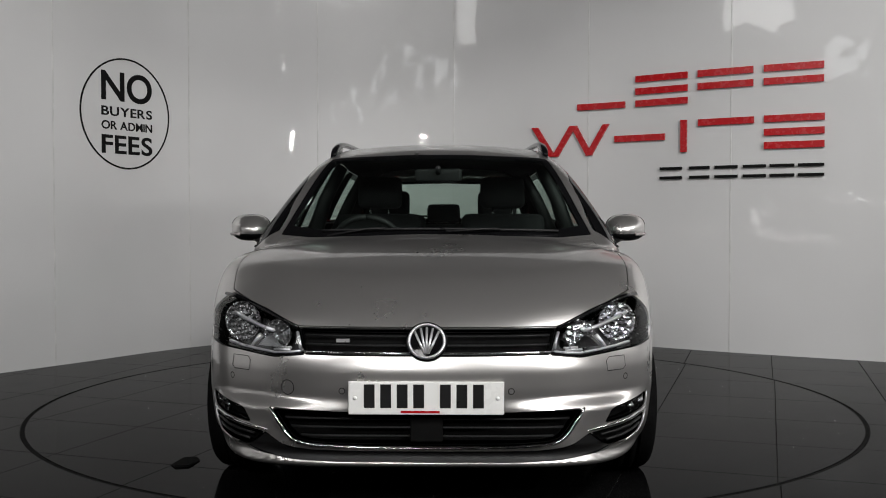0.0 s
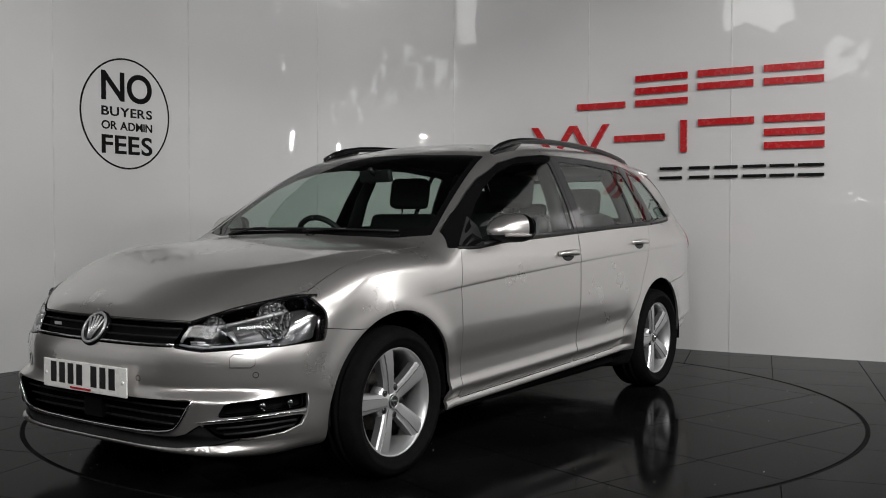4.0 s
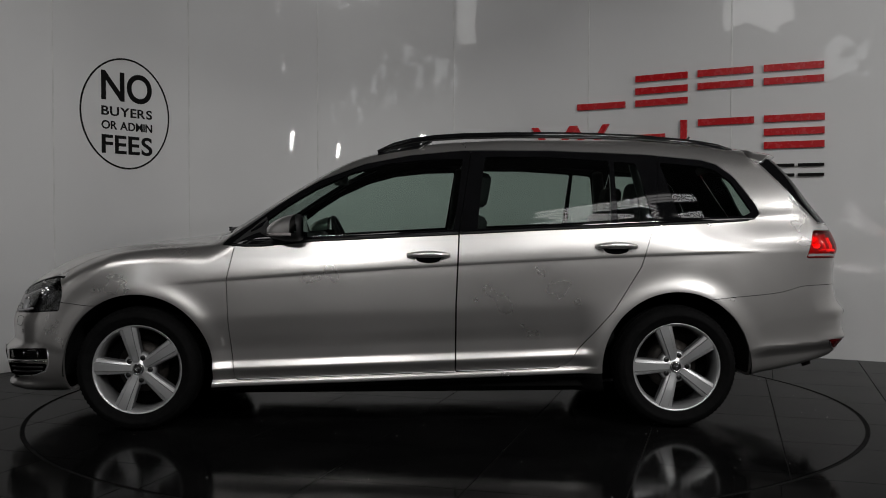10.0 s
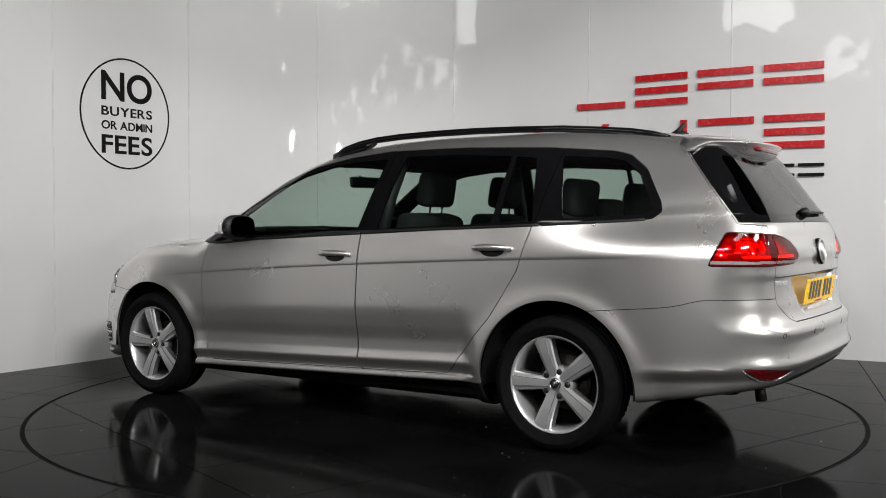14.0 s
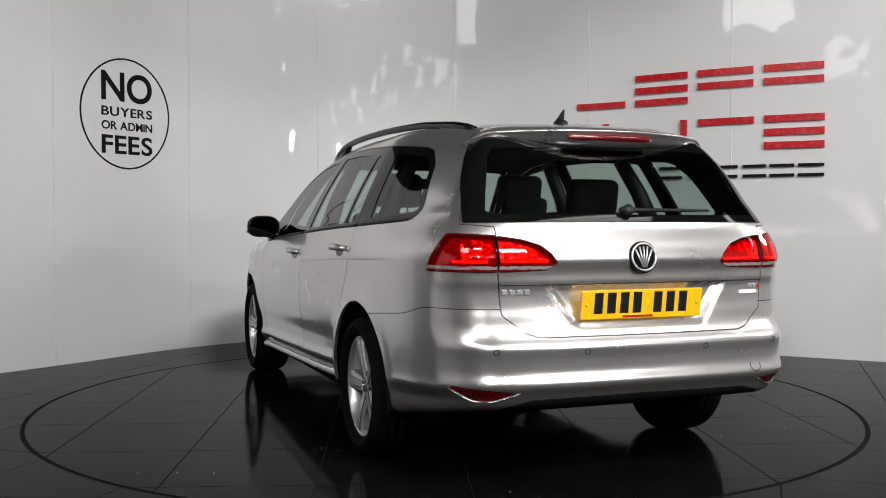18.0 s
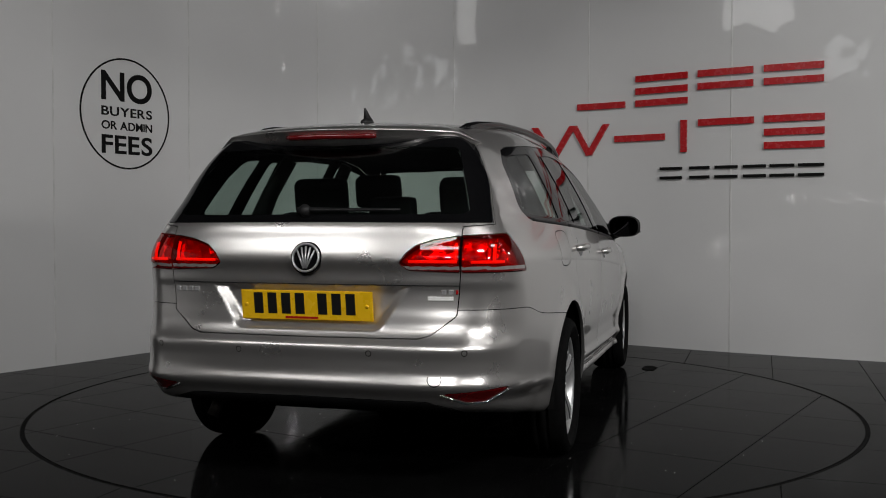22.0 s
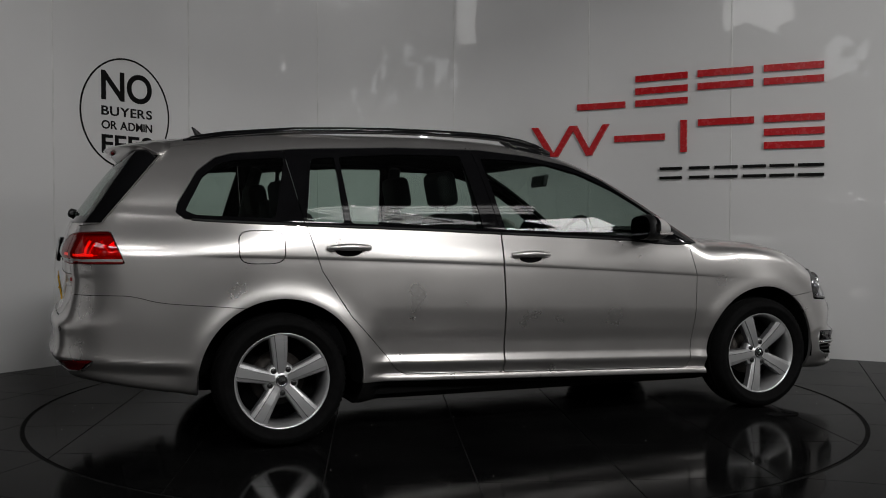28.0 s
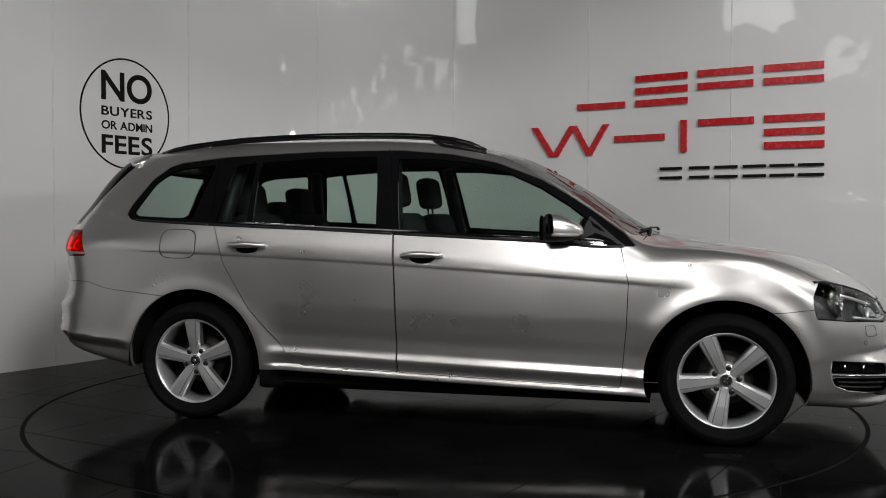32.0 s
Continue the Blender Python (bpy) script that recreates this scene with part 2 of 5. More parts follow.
def build_floor():
    """Square tiles up to the round pit of the platform, one plain sheet further out."""
    bm = bmesh.new()
    bmesh.ops.create_circle(bm, cap_ends=True, segments=8, radius=14)
    for v in bm.verts:
        v.co.z = -0.02
    tagged(part("ground", bm, BLACK_VOID, None, smooth=False), "dark bed under the hall floor", "floor", kind="structure")
    floor = tagged(new("floor"), "glossy black tiled floor round the turntable", "floor", kind="structure")
    turn, s, w = pose(0, 0, 0, 0, 0, FLOOR_TURN), 0.60, 4.8
    bm = bmesh.new()
    lathe(bm, [(2.238, -0.018), (2.238, -0.0042), (7.0, -0.0042), (7.0, -0.018)], 128, close=True)
    part("joint_bed", bm, GROUT, floor, "dark bed of the joints", smooth=False)
    bm = bmesh.new()
    for b in ((-11, -w, -12, 12), (w, 11, -12, 12), (-w, w, -12, -w), (-w, w, w, 12)):
        box(bm, *b, -0.012, 0.0, m=turn)
    part("outer_floor", bm, TILE, floor, "black floor of the hall", smooth=False)
    n, k, g = int(w / s), 8, 0.0025
    for i in range(-n, n):
        for j in range(-n, n):
            x, y = np.meshgrid(np.linspace(i * s + g, (i + 1) * s - g, k + 1), np.linspace(j * s + g, (j + 1) * s - g, k + 1))
            v = np.stack([x.ravel(), y.ravel(), np.zeros(x.size)], 1)
            r = np.hypot(v[:, 0], v[:, 1])
            if r.max() < 2.240 or r.min() > 5.6:
                continue
            if r.min() > 2.240:
                v, f = v[[0, k, k * (k + 1) + k, k * (k + 1)]], [(0, 1, 2, 3)]
                q = Sheet(v, f)
            else:
                f = [(a * (k + 1) + b, a * (k + 1) + b + 1, (a + 1) * (k + 1) + b + 1, (a + 1) * (k + 1) + b) for a in range(k) for b in range(k)]
                q = clip(Sheet(v, f), 2.240 - r, 0.0)
            if not q.f:
                continue
            bm = bmesh.new()
            vs = [bm.verts.new(turn @ Vector(p)) for p in q.v]
            for f in q.f:
                bm.faces.new([vs[a] for a in f])
            rim = [e for e in bm.edges if e.is_boundary]
            for v2 in [e for e in bmesh.ops.extrude_edge_only(bm, edges=rim)["geom"] if isinstance(e, bmesh.types.BMVert)]:
                v2.co.z -= 0.012
            part("tile", bm, TILE, floor, smooth=False)


def build_turntable():
    table = tagged(new("turntable"), "round revolving platform of glossy black tiles", "turntable")
    bm = bmesh.new()
    lathe(bm, [(0.01, -0.004), (2.218, -0.004), (2.218, -0.018), (0.01, -0.018)], 128)
    part("base_disc", bm, GROUT, table, smooth=False)
    bm = bmesh.new()
    lathe(bm, [(2.219, -0.018), (2.219, -0.002), (2.236, -0.002), (2.236, -0.018)], 160, close=True)
    part("rim", bm, BLACK_VOID, table, "thin black rim of the platform", smooth=False)
    s, r = 0.60, 2.217
    n = int(r / s) + 2
    for i in range(-n, n):
        for j in range(-n, n):
            x0, x1, y0, y1 = i * s + 0.0025, (i + 1) * s - 0.0025, j * s + 0.0025, (j + 1) * s - 0.0025
            pts = clip_circle(x0, x1, y0, y1, r)
            if len(pts) < 3:
                continue
            bm = bmesh.new()
            prism(bm, pts, 0.012, pose(0, 0, 0, 0, 0, -17.5))
            part("tile", bm, TILE, table, smooth=False)
    rng = random.Random(5)
    bm = bmesh.new()
    for _ in range(130):
        a, q, d = rng.uniform(0, 6.283), 2.15 * math.sqrt(rng.random()), rng.uniform(0.0012, 0.0032)
        c = (q * math.cos(a), q * math.sin(a), 0.0012)
        bmesh.ops.create_icosphere(bm, subdivisions=1, radius=d, matrix=Matrix.Translation(c) @ Matrix.Rotation(a * 7, 4, "Z") @ Matrix.Diagonal((1, rng.uniform(0.4, 1), 0.35, 1)))
    tagged(part("dust_specks", bm, DUST, table, smooth=False), "pale specks of dust", kind="stuff")
    return table


def build_scrap():
    """A thin dark mat scrap that lies on the platform beside a front wheel."""
    ob = tagged(new("rubber_mat"), "small black rubber mat scrap on the tiles beside the wheel", "mat")
    bm = bmesh.new()
    prism(bm, [(-0.06, -0.02), (0.04, -0.03), (0.07, -0.014), (0.06, 0.022), (-0.02, 0.032), (-0.065, 0.014)], 0.004, pose(1.30 - CENTRE.x, -1.045 - CENTRE.y, 0.0045) @ Matrix.Diagonal((1.3, 1.6, 1, 1)))
    part("sheet", bm, RUBBER, ob, smooth=False)
    bm = bmesh.new()
    prism(bm, [(0.025, -0.026), (0.068, -0.014), (0.058, 0.021), (0.02, 0.024)], 0.0035, pose(1.30 - CENTRE.x, -1.045 - CENTRE.y, 0.0085) @ Matrix.Diagonal((1.3, 1.6, 1, 1)))
    part("fold", bm, RUBBER, ob, smooth=False)
    return ob


def clip_circle(x0, x1, y0, y1, r):
    """The part of a square tile that lies inside the round platform."""
    edge = []
    k = 14
    for (ax, ay), (bx, by) in zip(((x0, y0), (x1, y0), (x1, y1), (x0, y1)), ((x1, y0), (x1, y1), (x0, y1), (x0, y0))):
        edge += [(ax + (bx - ax) * q / k, ay + (by - ay) * q / k) for q in range(k)]
    if not any(math.hypot(*p) < r for p in edge):
        return []
    if all(math.hypot(*p) <= r for p in edge):
        return [(x0, y0), (x1, y0), (x1, y1), (x0, y1)]
    out = []
    for p, q in zip(edge, edge[1:] + edge[:1]):
        a, b = math.hypot(*p), math.hypot(*q)
        if a <= r:
            out.append(p)
        if (a <= r) != (b <= r):
            lo, hi = p, q
            for _ in range(20):
                mid = ((lo[0] + hi[0]) / 2, (lo[1] + hi[1]) / 2)
                if (math.hypot(*mid) <= r) == (a <= r):
                    lo = mid
                else:
                    hi = mid
            out.append(lo)
    # follow the round edge between the two crossings
    res = []
    for p, q in zip(out, out[1:] + out[:1]):
        res.append(p)
        if abs(math.hypot(*p) - r) < 1e-3 and abs(math.hypot(*q) - r) < 1e-3:
            a, b = math.atan2(p[1], p[0]), math.atan2(q[1], q[0])
            d = (b - a + math.pi) % (2 * math.pi) - math.pi
            res += [(r * math.cos(a + d * k / 6), r * math.sin(a + d * k / 6)) for k in range(1, 6)]
    clean = []
    for p in res:
        if not clean or math.hypot(p[0] - clean[-1][0], p[1] - clean[-1][1]) > 1e-3:
            clean.append(p)
    return clean


def build_signs():
    """The round notice and the red lettered sign, whose letters are plain bars."""
    sign = tagged(new("wall_notice"), "round black vinyl notice with words on the white wall", "sign")

    def bend(me, u, z):
        """Lays flat work (x along the wall, y up, z out) on the wall at u."""
        for v in me.vertices:
            v.co = wall_at(u + v.co.x / panel_width(1), z + v.co.y, v.co.z)[0]
    bm = bmesh.new()
    lathe(bm, [(0.405, 0.001), (0.418, 0.001), (0.418, 0.004), (0.405, 0.004)], 96, close=True)
    bend(part("ring", bm, BLACK_INK, sign, smooth=False).data, 1.500, 1.8325)
    for text, z, h, wide in (("NO", 2.031, 0.222, 0.482), ("BUYERS", 1.843, 0.070, 0.482), ("OR ADMIN", 1.739, 0.064, 0.482), ("FEES", 1.597, 0.142, 0.482)):
        letters, x = [], 0.0
        for ch in text:
            if ch == " ":
                x += 0.22
                continue
            ob = words(ch, 1.0, Matrix.Identity(4), BLACK_INK, sign, "letter", 0.003, 0.0 if ch == "I" else 0.02)
            if ch == "I":
                for v in ob.data.vertices:
                    v.co.x *= 1.35
            xs = [v.co.x for v in ob.data.vertices]
            letters.append((ob, x - min(xs)))
            x += max(xs) - min(xs) + 0.075
        x -= 0.075
        ys = [v.co.y for ob, _ in letters for v in ob.data.vertices]
        for ob, dx in letters:
            for v in ob.data.vertices:
                v.co.x = (v.co.x + dx - x / 2) * wide / x
                v.co.y = (v.co.y - (min(ys) + max(ys)) / 2) * h / (max(ys) - min(ys))
            bend(ob.data, 1.505, z)
    logo = tagged(new("wall_sign"), "raised red and black bars of a company sign", "sign")
    for u0, u1, z0, z1, red, lean in sign_bars():
        part("bar", bent_box(u0, u1, z0, z1, 0.004, 0.024, 6, lean), RED if red else BLACK_INK, logo, smooth=False)


def sign_bars():
    """Rows of (from, to, low, high, red, lean): each letter of the sign stands as its strokes' plain bars."""
    rows = [(4.925, 5.272, 1.956, 2.008, 1, 0)]
    for u0, u1, zs in ((5.349, 5.716, (1.956, 2.054, 2.155)), (5.785, 6.139, (2.056, 2.156)), (6.203, 6.554, (2.057, 2.157)), (6.207, 6.561, (1.572, 1.673, 1.774)), (5.790, 6.145, (1.772,)), (5.197, 5.560, (1.676,))):
        rows += [(u0, u1, z, z + 0.052, 1, 0) for z in zs]
    for u, lean in ((4.681, -0.50), (4.828, 0.50), (4.956, -0.45), (5.070, 0.50)):
        rows.append((u - 0.023, u + 0.023, 1.575, 1.830, 1, lean))
    rows.append((5.670, 5.713, 1.572, 1.827, 1, 0))
    # the small black line below
    for u0, u1 in ((5.527, 5.680), (5.732, 5.865), (5.900, 6.045), (6.080, 6.220), (6.242, 6.388), (6.410, 6.560)):
        rows += [(u0, u1, 1.434, 1.456, 0, 0), (u0, u1, 1.360, 1.382, 0, 0)]
    return rows


def build_hall():
    """Plain dark hall that closes the place round the booth and behind the camera."""
    for name, b in (("wall_rear", (-9, 9, -10.2, -10, -0.02, 6.6)), ("wall_side_a", (-9.2, -9, -10, 7, -0.02, 6.6)), ("wall_side_b", (9, 9.2, -10, 7, -0.02, 6.6)), ("wall_back", (-9, 9, 7, 7.2, -0.02, 6.6))):
        bm = bmesh.new()
        box(bm, *b)
        tagged(part(name, bm, HALL, None, smooth=False), "plain dark wall of the hall", "wall", kind="structure")
    bm = bmesh.new()
    box(bm, -9, 9, -10, 7, 6.6, 6.8)
    tagged(part("ceiling", bm, HALL, None, smooth=False), "dark hall ceiling", "ceiling", kind="structure")
    # small unseen glowing panes high at the rear, added for spots the wall mirrors
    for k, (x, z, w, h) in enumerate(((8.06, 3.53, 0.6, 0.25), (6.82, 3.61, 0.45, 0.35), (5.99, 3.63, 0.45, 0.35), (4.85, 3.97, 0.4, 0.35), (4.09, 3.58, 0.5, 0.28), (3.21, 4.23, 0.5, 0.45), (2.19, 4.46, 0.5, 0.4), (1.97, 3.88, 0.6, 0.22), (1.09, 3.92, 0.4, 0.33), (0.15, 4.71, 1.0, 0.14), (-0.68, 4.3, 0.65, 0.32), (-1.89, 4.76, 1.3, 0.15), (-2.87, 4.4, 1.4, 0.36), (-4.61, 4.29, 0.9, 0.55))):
        holder = tagged(new("window_%d" % (k + 1)), "added glowing pane, unseen itself, mirrored in the wall's gloss", "window", kind="structure")
        part("pane", box(bmesh.new(), x - w / 2, x + w / 2, -9.99, -9.985, z - h / 2, z + h / 2), PANE_GLOW, holder, smooth=False)
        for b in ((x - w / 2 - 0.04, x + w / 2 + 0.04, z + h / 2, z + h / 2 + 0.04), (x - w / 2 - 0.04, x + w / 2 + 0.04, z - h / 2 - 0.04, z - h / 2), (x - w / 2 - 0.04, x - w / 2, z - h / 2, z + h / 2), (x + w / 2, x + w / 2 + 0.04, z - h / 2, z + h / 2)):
            part("frame", box(bmesh.new(), b[0], b[1], -9.998, -9.96, b[2], b[3], 0.004, 1), BLACK_PLASTIC, holder, smooth=False)


# glow of the added panes on the rear wall
PANE_GLOW = glowing("glowing_pane", (0.97, 0.99, 1.0), 4.5)
PANE_GLOW.cycles.emission_sampling = "NONE"
FIXTURE = surface("fixture_white", (0.6, 0.6, 0.6), 0.4)


def light_panel(name, label, x, y, z, w, d, tilt, turn, watts, spread=180):
    """A light that hangs from the ceiling: a housing, a white diffuser and the lamp before it."""
    lamp = tagged(new(name), label, "ceiling light", "booth lights")
    lamp.matrix_basis = pose(x, y, z)
    m = pose(0, 0, 0, 0, 0, turn) @ pose(0, 0, 0, tilt, 0, 0)
    part("housing", box(bmesh.new(), -w / 2 - 0.01, w / 2 + 0.01, -d / 2 - 0.01, d / 2 + 0.01, 0.004, 0.06, 0.006, 1, m), FIXTURE, lamp, smooth=False)
    part("diffuser", box(bmesh.new(), -w / 2, w / 2, -d / 2, d / 2, -0.006, 0.002, 0.002, 1, m), FIXTURE, lamp, smooth=False)
    for s in (-1, 1):
        p = m @ Vector((s * w * 0.4, 0, 0.05))
        part("cable", tube(bmesh.new(), [p, (p.x, p.y, 6.6 - z)], 0.006, 6), BLACK_PLASTIC, lamp)
    li = bpy.data.lights.new("lamp", "AREA")
    li.shape, li.size, li.size_y, li.energy, li.color = "RECTANGLE", w, d, watts, (1.0, 0.985, 0.97)
    li.spread = radians(spread)
    ob = new("lamp", li)
    ob.parent, ob.matrix_basis = lamp, m @ pose(0, 0, -0.012)
    return lamp


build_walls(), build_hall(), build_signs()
TABLE, SCRAP = build_turntable(), build_scrap()
PANEL, FLOOD = ("ceiling_light", "white hanging light with a glowing diffuser"), ("flood_light", "hanging flood light aimed into the booth")
# one wide panel of three strips, twin tubes under the ceiling, a thin strip low at the rear
for k in (-1, 0, 1):
    light_panel(*PANEL, 2.5 - 0.09 * k, -3.3 + 0.13 * k, 4.7, 3.15, 0.12, 0, 34.7, 7)
for x, y, z, w, turn in ((2.50, -3.45, 4.7, 1.15, -8), (2.55, -3.63, 4.7, 1.15, -8), (5.5, -1.15, 4.7, 1.15, -8), (5.55, -1.35, 4.7, 1.15, -8), (6.12, -1.75, 3.7, 1.9, -32), (6.08, -1.82, 3.7, 1.9, -32)):
    light_panel(*PANEL, x, y, z, w, 0.045, 0, turn, 4)
light_panel(*PANEL, -3.9, -9.7, 1.48, 1.9, 0.03, 90, 0, 3)
# wide floods at rear and sides, first three added fill; then three small bright ones
for row in ((-1.7, -8.0, 6.4, 2.4, 0.8, 62, -8, 32, 90), (3.9, -8.6, 6.3, 2.4, 0.8, 64, 23, 190, 90), (5.6, -3.6, 5.6, 1.6, 0.6, 56, 57, 22, 120), (-4.6, -6.0, 5.2, 2.4, 1.4, 60, -38, 34, 120),
            (4.30, -1.20, 2.29, 0.30, 0.24, 84, 65, 28, 180), (3.90, -5.50, 2.33, 0.28, 0.28, 82, 31, 55, 180), (-0.83, -6.4, 2.60, 0.26, 0.26, 80, -6, 55, 180)):
    light_panel(*FLOOD, *row)


# ---- the car ----
# Its own space: x forward, y to its left, z up; the origin on the ground midway between the axles.
AXLE, HUB_Z, TYRE_R = 1.3175, 0.302, 0.3025


def curve(pts, soft=0.012):
    """A smooth line through (position, value) pairs, as a function of arrays."""
    xs, ys = np.array([p[0] for p in pts], float), np.array([p[1] for p in pts], float)
    if xs[0] > xs[-1]:
        xs, ys = xs[::-1], ys[::-1]
    h, d = np.diff(xs), np.diff(ys) / np.diff(xs)
    m = np.zeros(len(xs))
    m[0], m[-1] = d[0], d[-1]
    for i in range(1, len(xs) - 1):
        if d[i - 1] * d[i] > 0:
            a, b = 2 * h[i] + h[i - 1], h[i] + 2 * h[i - 1]
            m[i] = (a + b) / (a / d[i - 1] + b / d[i])
    step = 0.004
    g = np.arange(xs[0] - 0.4, xs[-1] + 0.4, step)
    k = np.clip(np.searchsorted(xs, g) - 1, 0, len(xs) - 2)
    t = (g - xs[k]) / h[k]
    v = ((1 + 2 * t) * (1 - t) ** 2 * ys[k] + t * (1 - t) ** 2 * h[k] * m[k] + t * t * (3 - 2 * t) * ys[k + 1] + t * t * (t - 1) * h[k] * m[k + 1])
    v = np.where(g < xs[0], ys[0] + (g - xs[0]) * m[0], np.where(g > xs[-1], ys[-1] + (g - xs[-1]) * m[-1], v))
    if soft:
        n = int(4 * soft / step) + 1
        q = np.exp(-0.5 * (np.arange(-n, n + 1) * step / soft) ** 2)
        pad = np.concatenate([v[0] + (np.arange(-n, 0)) * (v[1] - v[0]), v, v[-1] + np.arange(1, n + 1) * (v[-1] - v[-2])])
        v = np.convolve(pad, q / q.sum(), "valid")
    return lambda x: np.interp(x, g, v)


HALF_WIDTH = curve([(2.4, 0.56), (2.1, 0.70), (1.9, 0.775), (1.7, 0.828), (1.5, 0.862), (1.3, 0.878), (0.9, 0.876), (0.3, 0.876), (-0.3, 0.874), (-0.9, 0.862), (-1.4, 0.849), (-1.75, 0.820), (-2.05, 0.762), (-2.3, 0.68)], 0.05)
# the flank under the belt: flare and crease low on the doors, then the strip of the sill
SECTION = curve([(0.12, -0.15), (0.20, -0.11), (0.222, -0.07), (0.238, -0.052), (0.243, -0.034), (0.270, -0.036), (0.274, -0.048), (0.300, -0.034), (0.324, -0.018), (0.332, -0.0155), (0.345, -0.019), (0.375, -0.0265), (0.42, -0.0255), (0.50, -0.011), (0.60, 0.0), (0.74, -0.002), (1.2, -0.01)], 0.003)
SECTION_ENDS = curve([(0.12, -0.10), (0.20, -0.050), (0.28, -0.018), (0.40, -0.004), (0.60, 0.0), (0.74, -0.002), (1.2, -0.01)], 0.015)
UNDERSIDE = curve([(2.3, 0.172), (1.9, 0.172), (1.6, 0.190), (0.95, 0.165), (-0.95, 0.165), (-1.5, 0.225), (-1.8, 0.265), (-2.15, 0.325), (-2.35, 0.345)], 0.03)
TOP_LINE = curve([(2.3, 0.50), (2.10, 0.664), (2.0, 0.732), (1.9, 0.780), (1.72, 0.845), (1.52, 0.890), (1.32, 0.919), (1.18, 0.937), (1.06, 0.953), (0.985, 0.966), (0.911, 1.005), (0.809, 1.071), (0.597, 1.204), (0.386, 1.321), (0.258, 1.376), (0.085, 1.419), (-0.19, 1.457), (-0.575, 1.472), (-1.09, 1.472), (-1.45, 1.456), (-1.62, 1.441), (-1.77, 1.423), (-1.89, 1.404), (-2.03, 1.379), (-2.15, 1.355)], 0.025)
NOSE = curve([(0.12, 1.95), (0.165, 2.05), (0.180, 2.100), (0.192, 2.112), (0.204, 2.110), (0.214, 2.090), (0.236, 2.086), (0.246, 2.104), (0.27, 2.108), (0.33, 2.114), (0.40, 2.124), (0.46, 2.130), (0.505, 2.130), (0.54, 2.123), (0.57, 2.110), (0.61, 2.092), (0.65, 2.07), (0.70, 2.03), (0.78, 1.93), (1.0, 1.6)], 0.008)
TAIL = curve([(0.15, -2.05), (0.24, -2.15), (0.30, -2.205), (0.34, -2.24), (0.38, -2.262), (0.412, -2.288), (0.426, -2.300), (0.434, -2.301), (0.455, -2.290), (0.475, -2.284), (0.52, -2.284), (0.562, -2.290), (0.574, -2.290), (0.582, -2.276), (0.598, -2.262), (0.64, -2.240), (0.68, -2.234), (0.70, -2.229), (0.76, -2.226), (0.783, -2.227), (0.790, -2.233), (0.82, -2.232), (0.850, -2.236), (0.864, -2.245), (0.870, -2.247), (0.885, -2.245), (0.91, -2.238), (0.95, -2.222), (1.0, -2.206), (1.03, -2.188), (1.1, -2.140), (1.2, -2.068), (1.3, -1.988), (1.36, -1.938), (1.45, -1.86)], 0.011)


def smax(a, b, k):
    h = np.maximum(k - np.abs(a - b), 0) / k
    return np.maximum(a, b) + h * h * k / 4


def step01(x):
    x = np.clip(x, 0, 1)
    return x * x * (3 - 2 * x)


def belt_z(x):
    return 0.957 - 0.046 * x


def crease_z(x):
    return 0.797 - 0.058 * x - 0.009 * x * x


